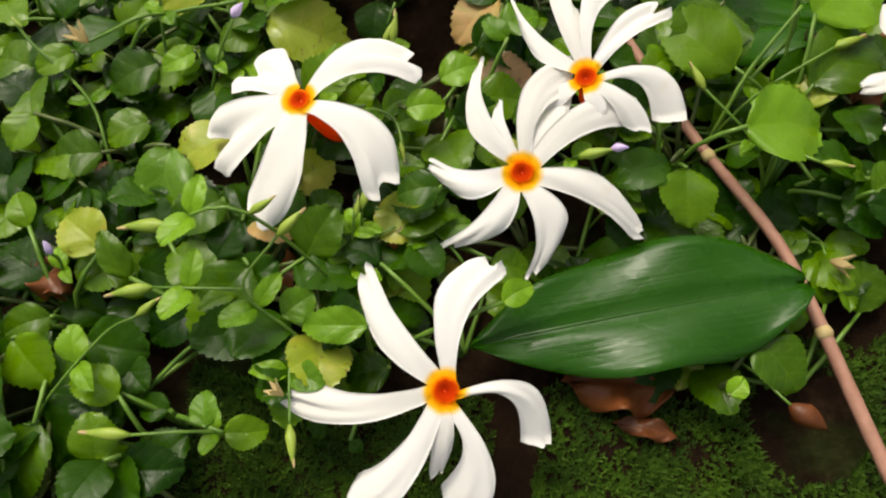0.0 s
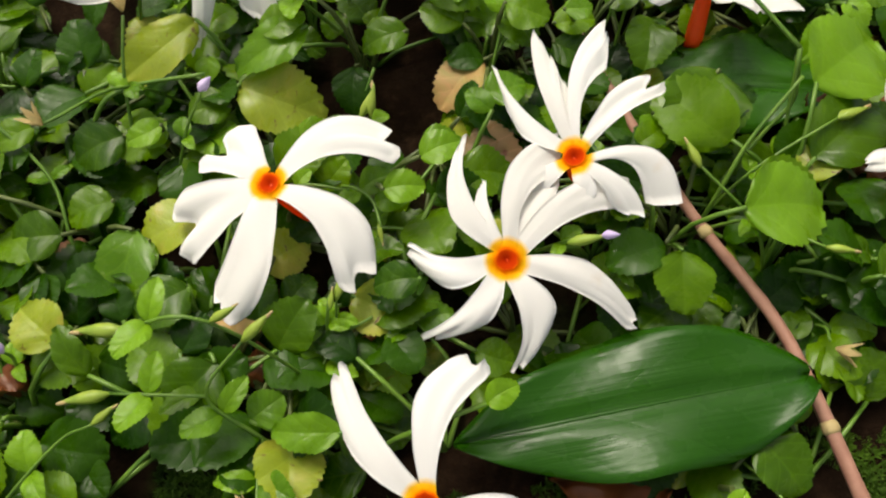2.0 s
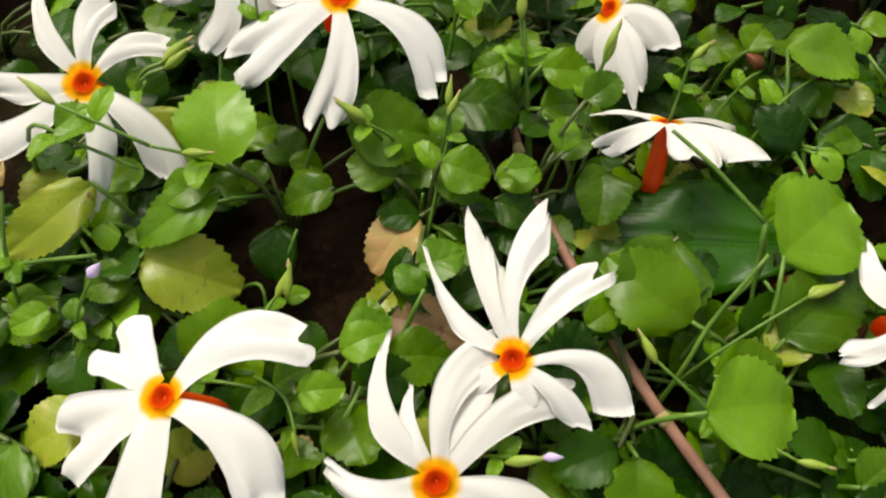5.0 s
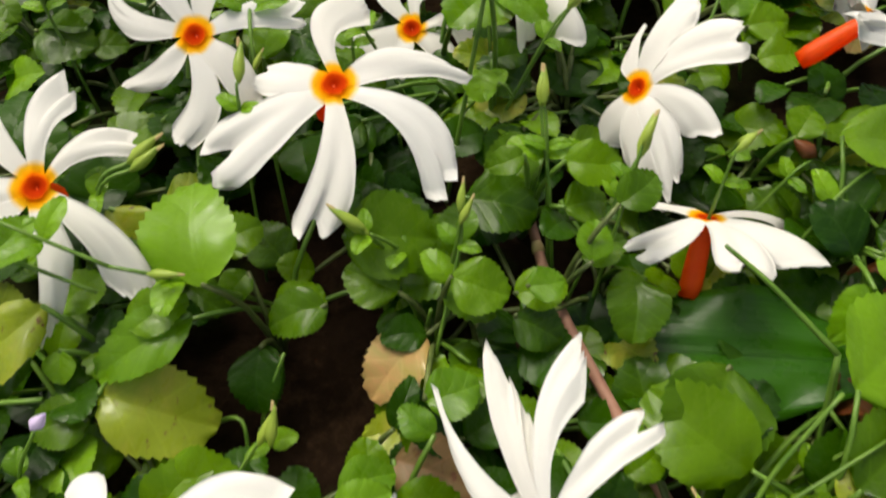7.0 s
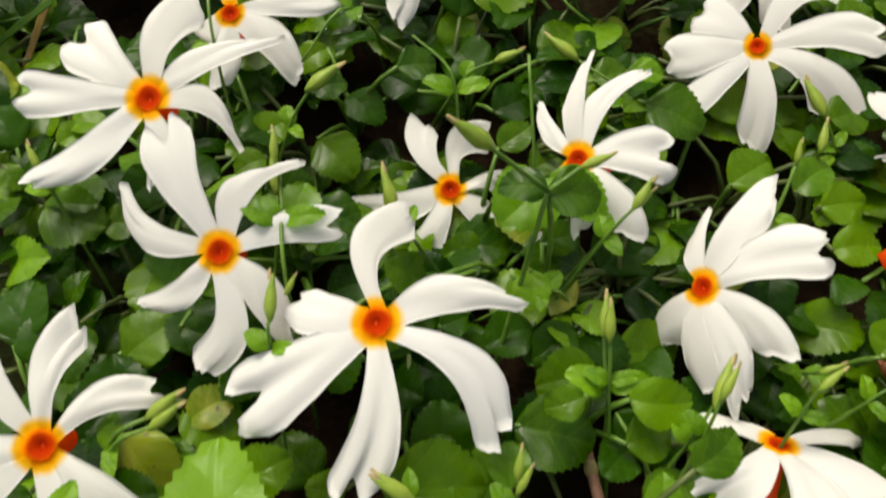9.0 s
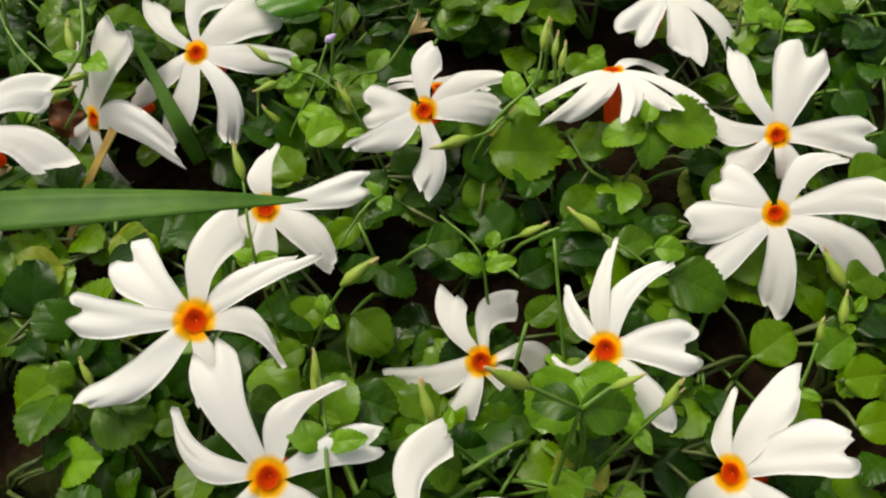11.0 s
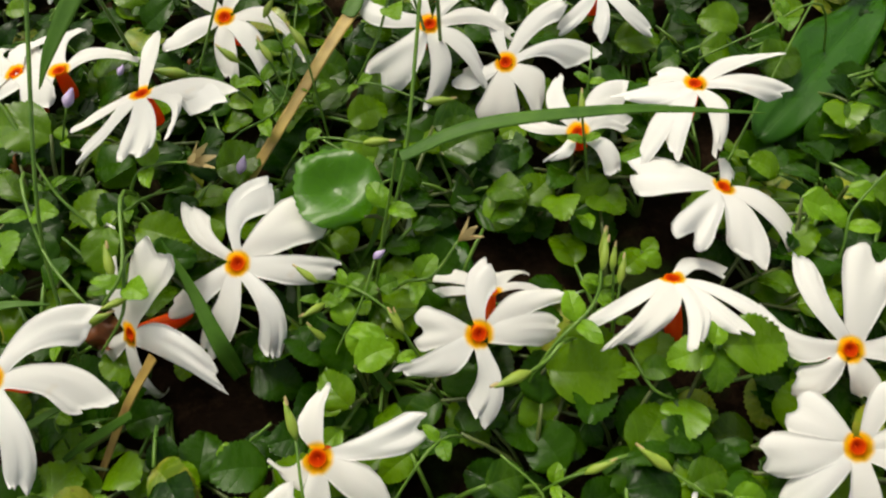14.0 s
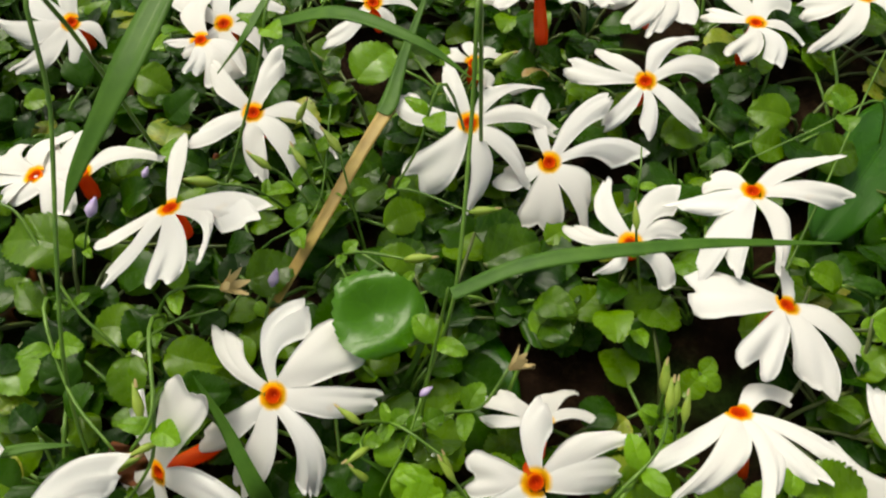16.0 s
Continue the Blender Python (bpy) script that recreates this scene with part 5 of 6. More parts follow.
def laid(a, b):
    a, b = Vector(a), Vector(b)
    y = (b - a).normalized()
    x = y.cross(Vector((0, 0, 1))).normalized()
    z = x.cross(y)
    return Matrix.Translation(a) @ Matrix((x, y, z)).transposed().to_4x4(), (b - a).length


def broad_leaf(a, b, width, label):
    m, length = laid(a, b)
    top = thing("broad_leaf", m, label, "leaf")
    part("blade", blade_mesh(length, width, BIG_LEAF, 0.08, 0.10, 0.0003), top)
    line = [Vector((0, s * length, -0.05 * width - 0.1 * length * (s - 0.5) ** 2 - 0.0001)) for s in [k / 14 for k in range(15)]]
    v, f = tube_data(line, [0.0007 * (1 - 0.05 * k) for k in range(15)], 6)
    part("midrib", mesh_from("midrib", v, f, BIG_LEAF), top)


def dead_leaf(a, b, width, label):
    m, length = laid(a, b)
    ob = new("dead_leaf", blade_mesh(length, width, DEAD, 0.34, 0.45, 0.0002))
    ob.matrix_world = m
    tagged(ob, label, "dead leaf")


# ---- flower stalks and buds of the herbs ----
stalk(0.5, [[(-0.0279, 0.0272, 0.0180), (-0.0351, 0.0317, 0.0270), (-0.0287, 0.0382, 0.0340)], [(-0.0351, 0.0317, 0.0270), (-0.0506, 0.0323, 0.0260)], [(-0.0279, 0.0272, 0.0180), (-0.0279, 0.0202, 0.0180), (-0.0266, 0.0110, 0.0200)]], [("b", (-0.0287, 0.0382, 0.0340), (-0.0240, 0.0425, 0.0360)), ("b", (-0.0506, 0.0323, 0.0260), (-0.0587, 0.0305, 0.0260)), ("b", (-0.0266, 0.0110, 0.0200), (-0.0251, 0.0040, 0.0200)), ("c", (-0.0282, 0.0158, 0.0200), (-0.0308, 0.0171, 0.0220))])
stalk(0.45, [[(-0.0319, 0.0391, 0.0400), (-0.0464, 0.0400, 0.0340), (-0.0473, 0.0398, 0.0340)]], [("b", (-0.0319, 0.0391, 0.0400), (-0.0275, 0.0413, 0.0420)), ("b", (-0.0464, 0.0400, 0.0340), (-0.0555, 0.0397, 0.0330))])
stalk(0.5, [[(-0.0405, 0.0108, 0.0140), (-0.0532, 0.0093, 0.0180)]], [("b", (-0.0532, 0.0093, 0.0180), (-0.0621, 0.0096, 0.0180))])
stalk(0.45, [[(-0.0720, 0.0151, 0.0120), (-0.0603, 0.0256, 0.0200), (-0.0534, 0.0278, 0.0240)]], [("b", (-0.0534, 0.0278, 0.0240), (-0.0493, 0.0310, 0.0250))])
stalk(0.5, [[(-0.0723, 0.0398, 0.0160), (-0.0718, 0.0403, 0.0220)]], [("p", (-0.0713, 0.0400, 0.0220), (-0.0722, 0.0413, 0.0250))])
stalk(0.5, [[(-0.0593, 0.0919, 0.0250), (-0.0665, 0.0755, 0.0360)]], [("c", (-0.0665, 0.0755, 0.0360), (-0.0683, 0.0759, 0.0400))])
stalk(0.5, [[(-0.0487, 0.0839, 0.0200), (-0.0440, 0.0879, 0.0280)]], [("p", (-0.0441, 0.0882, 0.0285), (-0.0413, 0.0899, 0.0310))])
stalk(0.45, [[(-0.0140, 0.0887, 0.0180), (-0.0131, 0.0876, 0.0220)]], [("b", (-0.0131, 0.0872, 0.0220), (-0.0127, 0.0928, 0.0260))])
stalk(0.4, [[(-0.0174, 0.0482, 0.0180), (-0.0170, 0.0496, 0.0220)]], [("b", (-0.0170, 0.0496, 0.0220), (-0.0156, 0.0555, 0.0240))])
stalk(0.55, [[(0.0588, 0.0667, 0.0160), (0.0467, 0.0761, 0.0240)]], [("b", (0.0473, 0.0748, 0.0240), (0.0444, 0.0802, 0.0260))])
stalk(0.5, [[(0.0571, 0.0674, 0.0180), (0.0675, 0.0594, 0.0230)]], [("b", (0.0670, 0.0596, 0.0230), (0.0724, 0.0582, 0.0240))])
stalk(0.7, [[(0.0549, 0.0774, 0.0140), (0.0588, 0.0834, 0.0200), (0.0672, 0.0922, 0.0280)]], [])
stalk(0.5, [[(0.0595, 0.0788, 0.0160), (0.0755, 0.0873, 0.0220)]], [("b", (0.0752, 0.0870, 0.0220), (0.0816, 0.0896, 0.0230))])
stalk(0.5, [[(0.0218, 0.0607, 0.0220), (0.0239, 0.0598, 0.0250)]], [("b", (0.0223, 0.0592, 0.0250), (0.0290, 0.0595, 0.0276)), ("p", (0.0277, 0.0594, 0.0276), (0.0310, 0.0596, 0.0280))])
stalk(0.5, [[(0.0713, 0.0505, 0.0080), (0.0709, 0.0471, 0.0100)]], [("c", (0.0717, 0.0457, 0.0100), (0.0756, 0.0434, 0.0120))])
stalk(0.45, [[(0.0528, 0.0257, 0.0080), (0.0585, 0.0173, 0.0120)]], [("d", (0.0585, 0.0173, 0.0120), (0.0651, 0.0127, 0.0100))])
stalk(0.4, [[(0.0333, 0.0593, 0.0140), (0.0363, 0.0610, 0.0160)]], [("d", (0.0360, 0.0607, 0.0160), (0.0394, 0.0620, 0.0160))])
stalk(0.5, [[(-0.0215, 0.0359, 0.0120), (-0.0174, 0.0445, 0.0160), (-0.0111, 0.0482, 0.0180)]], [])
stalk(0.7, [[(-0.0598, 0.0146, 0.0060), (-0.0490, 0.0263, 0.0100), (-0.0383, 0.0316, 0.0140)]], [])
stalk(0.6, [[(-0.0122, 0.0673, 0.0140), (-0.0020, 0.0667, 0.0140)]], [])
stalk(0.6, [[(-0.0702, 0.0645, 0.0100), (-0.0749, 0.0769, 0.0160), (-0.0859, 0.0863, 0.0220), (-0.0891, 0.0897, 0.0240)]], [("b", (-0.0878, 0.0889, 0.0240), (-0.0901, 0.0910, 0.0250))])
stalk(0.5, [[(-0.0084, 0.0537, 0.0120), (-0.0006, 0.0447, 0.0160), (0.0031, 0.0407, 0.0120)]], [])
stalk(0.6, [[(-0.0253, 0.1126, 0.0220), (-0.0306, 0.1097, 0.0320), (-0.0360, 0.1100, 0.0340)], [(-0.0360, 0.1100, 0.0340), (-0.0500, 0.1141, 0.0400)]], [("b", (-0.0307, 0.1092, 0.0330), (-0.0248, 0.1086, 0.0340)), ("b", (-0.0500, 0.1141, 0.0400), (-0.0556, 0.1174, 0.0430))])
stalk(0.7, [[(-0.0666, 0.0896, 0.0200), (-0.0593, 0.0925, 0.0240), (-0.0439, 0.0925, 0.0280)]], [("c", (-0.0588, 0.1023, 0.0340), (-0.0591, 0.1041, 0.0380))])
stalk(0.6, [[(-0.0603, 0.0926, 0.0240), (-0.0585, 0.1012, 0.0340)]], [])
stalk(0.5, [[(-0.0185, 0.0753, 0.0160), (-0.0125, 0.0707, 0.0200), (-0.0102, 0.0647, 0.0200)]], [("b", (-0.0107, 0.0652, 0.0200), (-0.0098, 0.0617, 0.0180))])
stalk(0.5, [[(-0.0268, 0.0740, 0.0180), (-0.0165, 0.0722, 0.0200)]], [])
stalk(0.5, [[(-0.0189, 0.0470, 0.0180), (-0.0182, 0.0506, 0.0220)]], [("b", (-0.0179, 0.0480, 0.0220), (-0.0175, 0.0515, 0.0240))])
stalk(0.5, [[(0.0109, 0.1060, 0.0140), (0.0144, 0.1175, 0.0260), (0.0142, 0.1209, 0.0310)]], [("b", (0.0142, 0.1203, 0.0310), (0.0149, 0.1251, 0.0340))])
stalk(0.5, [[(-0.0232, 0.0791, 0.0100), (-0.0195, 0.0834, 0.0160), (-0.0149, 0.0887, 0.0210)]], [("b", (-0.0151, 0.0876, 0.0210), (-0.0124, 0.0924, 0.0240))])
stalk(0.5, [[(0.0047, 0.1190, 0.0220), (0.0003, 0.1185, 0.0280)]], [("b", (0.0003, 0.1182, 0.0280), (-0.0060, 0.1222, 0.0300))])
stalk(0.5, [[(-0.0421, 0.1243, 0.0300), (-0.0355, 0.1270, 0.0340)]], [("b", (-0.0359, 0.1264, 0.0340), (-0.0306, 0.1300, 0.0360))])
stalk(0.74, [[(0.0566, 0.0811, 0.0080), (0.0646, 0.0893, 0.0140), (0.0688, 0.0929, 0.0200), (0.0668, 0.0971, 0.0300)], [(0.0668, 0.0971, 0.0300), (0.0581, 0.1058, 0.0340), (0.0517, 0.1115, 0.0360)], [(0.0668, 0.0971, 0.0300), (0.0680, 0.0873, 0.0140)]], [])
stalk(0.5, [[(0.0673, 0.0851, 0.0120), (0.0747, 0.0880, 0.0200)]], [("b", (0.0742, 0.0877, 0.0200), (0.0822, 0.0900, 0.0220))])
stalk(0.5, [[(0.0408, 0.1275, 0.0240), (0.0439, 0.1321, 0.0300)]], [("b", (0.0433, 0.1308, 0.0300), (0.0468, 0.1385, 0.0330))])
stalk(0.5, [[(0.0303, 0.1318, 0.0200), (0.0290, 0.1380, 0.0260), (0.0284, 0.1424, 0.0300)]], [("b", (0.0284, 0.1418, 0.0300), (0.0288, 0.1487, 0.0330))])
stalk(0.5, [[(0.0607, 0.1329, 0.0200), (0.0614, 0.1352, 0.0260)]], [("b", (0.0613, 0.1350, 0.0260), (0.0659, 0.1383, 0.0280))])
stalk(0.5, [[(0.0777, 0.1274, 0.0140), (0.0825, 0.1322, 0.0180), (0.0917, 0.1388, 0.0180)]], [])
stalk(0.5, [[(0.0745, 0.1364, 0.0160), (0.0787, 0.1389, 0.0180)]], [("d", (0.0794, 0.1396, 0.0180), (0.0748, 0.1421, 0.0200))])
stalk(0.6, [[(-0.0261, 0.0945, 0.0080), (-0.0202, 0.0939, 0.0120), (-0.0193, 0.0869, 0.0060)]], [])
stalk(0.6, [[(-0.0171, 0.0967, 0.0100), (-0.0137, 0.1036, 0.0160)]], [])
stalk(0.6, [[(0.0083, 0.1095, 0.0080), (0.0097, 0.1100, 0.0180)]], [])
stalk(0.45, [[(-0.0207, 0.1383, 0.0340), (-0.0205, 0.1415, 0.0370)]], [("b", (-0.0204, 0.1410, 0.0370), (-0.0207, 0.1481, 0.0400))])
stalk(0.55, [[(-0.0195, 0.1492, 0.0340), (-0.0211, 0.1624, 0.0360), (-0.0223, 0.1677, 0.0380)]], [("b", (-0.0223, 0.1674, 0.0380), (-0.0228, 0.1724, 0.0410)), ("b", (-0.0193, 0.1465, 0.0340), (-0.0175, 0.1495, 0.0360))])
stalk(0.5, [[(-0.0021, 0.1614, 0.0280), (-0.0037, 0.1620, 0.0330)]], [("b", (-0.0035, 0.1615, 0.0330), (-0.0058, 0.1685, 0.0370))])
stalk(0.7, [[(0.0174, 0.1549, 0.0260), (0.0198, 0.1616, 0.0396)], [(0.0198, 0.1616, 0.0396), (0.0097, 0.1628, 0.0500)], [(0.0198, 0.1616, 0.0396), (0.0255, 0.1650, 0.0420)]], [("b", (0.0110, 0.1622, 0.0495), (0.0036, 0.1635, 0.0560)), ("b", (0.0245, 0.1642, 0.0420), (0.0300, 0.1660, 0.0440))])
stalk(0.5, [[(0.0311, 0.1608, 0.0260), (0.0353, 0.1640, 0.0310)]], [("b", (0.0348, 0.1634, 0.0310), (0.0389, 0.1685, 0.0340))])
stalk(0.5, [[(0.0295, 0.1363, 0.0260), (0.0287, 0.1412, 0.0320)]], [("b", (0.0286, 0.1402, 0.0320), (0.0285, 0.1459, 0.0360))])
stalk(0.5, [[(0.0422, 0.1279, 0.0280), (0.0435, 0.1318, 0.0330)]], [("b", (0.0433, 0.1313, 0.0330), (0.0460, 0.1362, 0.0360))])
stalk(0.5, [[(0.0635, 0.1406, 0.0180), (0.0635, 0.1386, 0.0240)]], [("b", (0.0630, 0.1384, 0.0240), (0.0670, 0.1397, 0.0260))])
stalk(0.6, [[(-0.0423, 0.1254, 0.0300), (-0.0362, 0.1282, 0.0340)]], [("b", (-0.0365, 0.1278, 0.0340), (-0.0307, 0.1314, 0.0370))])
stalk(0.5, [[(-0.0003, 0.1185, 0.0280), (-0.0010, 0.1184, 0.0300)]], [("b", (-0.0002, 0.1179, 0.0300), (-0.0060, 0.1209, 0.0330))])
stalk(0.5, [[(0.0138, 0.1177, 0.0260), (0.0144, 0.1192, 0.0300)]], [("b", (0.0142, 0.1188, 0.0300), (0.0165, 0.1226, 0.0330))])
stalk(0.5, [[(-0.0622, 0.1689, 0.0260), (-0.0631, 0.1707, 0.0300)]], [("b", (-0.0627, 0.1701, 0.0300), (-0.0648, 0.1747, 0.0330))])
stalk(0.6, [[(-0.0570, 0.1135, 0.0340), (-0.0473, 0.1101, 0.0340), (-0.0387, 0.1079, 0.0300)]], [])
stalk(0.6, [[(0.0137, 0.1145, 0.0120), (0.0110, 0.1087, 0.0100)]], [])
stalk(0.5, [[(0.0212, 0.1530, 0.0220), (0.0254, 0.1520, 0.0200)]], [])
stalk(0.6, [[(0.0223, 0.1786, 0.0120), (0.0201, 0.1987, 0.0280)]], [])
stalk(0.5, [[(0.0408, 0.1961, 0.0180), (0.0302, 0.2033, 0.0220)]], [("b", (0.0307, 0.2029, 0.0220), (0.0239, 0.2082, 0.0240))])
stalk(0.6, [[(0.0086, 0.2261, 0.0260), (0.0182, 0.2344, 0.0310), (0.0206, 0.2417, 0.0350)]], [("b", (0.0202, 0.2401, 0.0350), (0.0221, 0.2468, 0.0380))])
stalk(0.7, [[(0.0132, 0.2293, 0.0260), (0.0085, 0.2243, 0.0280), (0.0039, 0.2197, 0.0320)]], [("b", (0.0045, 0.2201, 0.0320), (-0.0038, 0.2168, 0.0330))])
stalk(0.5, [[(-0.0241, 0.1861, 0.0220), (-0.0199, 0.1900, 0.0280)]], [("b", (-0.0208, 0.1894, 0.0280), (-0.0133, 0.1939, 0.0310))])
stalk(0.45, [[(-0.0134, 0.2078, 0.0300), (-0.0229, 0.1970, 0.0260)]], [])
stalk(0.5, [[(0.0087, 0.2029, 0.0160), (0.0149, 0.2041, 0.0200)]], [("b", (0.0143, 0.2037, 0.0200), (0.0207, 0.2060, 0.0220))])
stalk(0.5, [[(0.0075, 0.1926, 0.0140), (0.0056, 0.1995, 0.0220), (-0.0019, 0.2067, 0.0240)]], [])
stalk(0.5, [[(-0.0176, 0.2279, 0.0240), (-0.0204, 0.2307, 0.0300)]], [("b", (-0.0200, 0.2299, 0.0300), (-0.0231, 0.2344, 0.0330))])
stalk(0.5, [[(-0.0331, 0.2433, 0.0260), (-0.0383, 0.2416, 0.0320)]], [("b", (-0.0377, 0.2411, 0.0320), (-0.0429, 0.2446, 0.0340))])
stalk(0.5, [[(-0.0325, 0.2433, 0.0260), (-0.0204, 0.2348, 0.0260)]], [])
stalk(0.5, [[(-0.0381, 0.2402, 0.0260), (-0.0377, 0.2363, 0.0300)]], [("b", (-0.0362, 0.2372, 0.0300), (-0.0413, 0.2338, 0.0310))])
stalk(0.45, [[(-0.0356, 0.2302, 0.0180), (-0.0296, 0.2386, 0.0260), (-0.0260, 0.2464, 0.0315)]], [("p", (-0.0263, 0.2465, 0.0318), (-0.0236, 0.2483, 0.0330))])
stalk(0.6, [[(-0.0217, 0.2477, 0.0180), (-0.0144, 0.2474, 0.0220), (-0.0081, 0.2542, 0.0260)]], [("c", (-0.0081, 0.2538, 0.0265), (-0.0033, 0.2562, 0.0290))])
stalk(0.6, [[(-0.0819, 0.2693, 0.0300), (-0.0753, 0.2716, 0.0340), (-0.0667, 0.2689, 0.0380)]], [("c", (-0.0666, 0.2686, 0.0380), (-0.0588, 0.2690, 0.0420))])
stalk(0.7, [[(-0.0814, 0.2645, 0.0340), (-0.0770, 0.2438, 0.0360), (-0.0813, 0.2373, 0.0320)]], [("b", (-0.0766, 0.2387, 0.0320), (-0.0819, 0.2360, 0.0330))])
stalk(0.6, [[(-0.1037, 0.2689, 0.0360), (-0.0953, 0.2494, 0.0340), (-0.0845, 0.2374, 0.0320)]], [])
stalk(0.5, [[(-0.0245, 0.2509, 0.0320), (-0.0220, 0.2560, 0.0420), (-0.0200, 0.2591, 0.0520)]], [])
stalk(0.5, [[(-0.0357, 0.1923, 0.0340), (-0.0382, 0.2069, 0.0400)]], [("b", (-0.0378, 0.2056, 0.0400), (-0.0399, 0.2126, 0.0430))])
stalk(0.5, [[(-0.0046, 0.1616, 0.0240), (-0.0049, 0.1649, 0.0270)]], [("b", (-0.0048, 0.1647, 0.0270), (-0.0054, 0.1702, 0.0310))])
stalk(0.5, [[(-0.0238, 0.1662, 0.0240), (-0.0232, 0.1677, 0.0300)]], [("b", (-0.0232, 0.1662, 0.0300), (-0.0240, 0.1740, 0.0340))])
stalk(0.5, [[(0.0321, 0.1626, 0.0240), (0.0356, 0.1646, 0.0300)]], [("b", (0.0351, 0.1641, 0.0300), (0.0390, 0.1670, 0.0330))])
stalk(0.6, [[(0.0655, 0.1711, 0.0160), (0.0691, 0.1793, 0.0220)]], [("b", (0.0687, 0.1787, 0.0220), (0.0697, 0.1828, 0.0250))])
stalk(0.5, [[(0.0805, 0.1871, 0.0160), (0.0765, 0.1903, 0.0220)]], [("b", (0.0766, 0.1897, 0.0220), (0.0732, 0.1975, 0.0250))])
stalk(0.5, [[(0.0757, 0.1823, 0.0160), (0.0752, 0.1833, 0.0200)]], [("b", (0.0750, 0.1827, 0.0200), (0.0766, 0.1891, 0.0230))])
stalk(0.5, [[(0.0776, 0.2511, 0.0200), (0.0796, 0.2582, 0.0260), (0.0882, 0.2658, 0.0320)]], [])
stalk(0.5, [[(0.0769, 0.2031, 0.0180), (0.0721, 0.1970, 0.0200)]], [])
stalk(0.5, [[(-0.0915, 0.2188, 0.0200), (-0.0916, 0.2144, 0.0120)]], [])
stalk(0.6, [[(0.0267, 0.2324, 0.0160), (0.0305, 0.2217, 0.0180), (0.0361, 0.2202, 0.0140)]], [])
stalk(0.5, [[(-0.0288, 0.2432, 0.0200), (-0.0222, 0.2436, 0.0240)]], [])
stalk(0.5, [[(-0.0306, 0.2761, 0.0240), (-0.0416, 0.2853, 0.0260)]], [])
stalk(0.6, [[(-0.0825, 0.2479, 0.0120), (-0.0905, 0.2538, 0.0180), (-0.0996, 0.2609, 0.0220)]], [])
stalk(0.5, [[(0.0231, 0.2455, 0.0200), (0.0226, 0.2480, 0.0280)]], [("b", (0.0222, 0.2466, 0.0280), (0.0231, 0.2529, 0.0320))])
stalk(0.5, [[(0.0248, 0.2399, 0.0200), (0.0243, 0.2452, 0.0280)]], [("b", (0.0238, 0.2438, 0.0280), (0.0250, 0.2496, 0.0310))])
stalk(0.6, [[(0.0306, 0.2344, 0.0140), (0.0359, 0.2239, 0.0100)]], [])
stalk(0.6, [[(-0.0580, 0.2102, 0.0120), (-0.0479, 0.2163, 0.0180)]], [])
stalk(0.5, [[(-0.0832, 0.2654, 0.0260), (-0.0694, 0.2683, 0.0300)]], [])
stalk(0.5, [[(-0.0517, 0.2991, 0.0220), (-0.0587, 0.3040, 0.0300), (-0.0630, 0.3044, 0.0340)]], [("b", (-0.0604, 0.3026, 0.0340), (-0.0662, 0.3062, 0.0370))])
stalk(0.5, [[(-0.0497, 0.3008, 0.0220), (-0.0540, 0.3049, 0.0340)]], [("b", (-0.0522, 0.3023, 0.0340), (-0.0561, 0.3084, 0.0370))])
stalk(0.5, [[(-0.0479, 0.3062, 0.0220), (-0.0521, 0.3117, 0.0360), (-0.0541, 0.3154, 0.0380)]], [("b", (-0.0546, 0.3136, 0.0380), (-0.0517, 0.3184, 0.0410))])
stalk(0.5, [[(-0.0432, 0.3019, 0.0240), (-0.0448, 0.3070, 0.0340)]], [("b", (-0.0441, 0.3066, 0.0340), (-0.0494, 0.3130, 0.0370))])
stalk(0.5, [[(-0.0435, 0.2836, 0.0260), (-0.0278, 0.2790, 0.0300)]], [("b", (-0.0297, 0.2791, 0.0300), (-0.0218, 0.2789, 0.0310))])
stalk(0.5, [[(-0.0321, 0.3016, 0.0260), (-0.0135, 0.2908, 0.0300)]], [("b", (-0.0148, 0.2912, 0.0300), (-0.0071, 0.2914, 0.0310))])
stalk(0.5, [[(-0.0628, 0.2998, 0.0280), (-0.0745, 0.2996, 0.0340)]], [("b", (-0.0725, 0.2991, 0.0340), (-0.0820, 0.2994, 0.0360))])
stalk(0.5, [[(-0.1075, 0.2917, 0.0200), (-0.1039, 0.2951, 0.0280)]], [("p", (-0.1034, 0.2944, 0.0290), (-0.1017, 0.2989, 0.0320))])
stalk(0.5, [[(-0.0991, 0.3080, 0.0180), (-0.0952, 0.3104, 0.0240)]], [("p", (-0.0951, 0.3091, 0.0245), (-0.0935, 0.3118, 0.0260))])
stalk(0.5, [[(-0.0629, 0.2736, 0.0160), (-0.0604, 0.2773, 0.0200)]], [("p", (-0.0612, 0.2791, 0.0200), (-0.0593, 0.2828, 0.0230))])
stalk(0.5, [[(0.0221, 0.2442, 0.0180), (0.0229, 0.2484, 0.0260)]], [("b", (0.0224, 0.2476, 0.0260), (0.0239, 0.2540, 0.0300))])
stalk(0.5, [[(0.0246, 0.2361, 0.0200), (0.0253, 0.2416, 0.0280)]], [("b", (0.0249, 0.2405, 0.0280), (0.0264, 0.2467, 0.0310))])
stalk(0.5, [[(-0.0110, 0.3315, 0.0340), (-0.0060, 0.3328, 0.0360)]], [("b", (-0.0071, 0.3320, 0.0360), (-0.0004, 0.3354, 0.0370))])
stalk(0.5, [[(0.0227, 0.2809, 0.0260), (0.0216, 0.2838, 0.0330)]], [("b", (0.0216, 0.2827, 0.0330), (0.0217, 0.2886, 0.0360))])
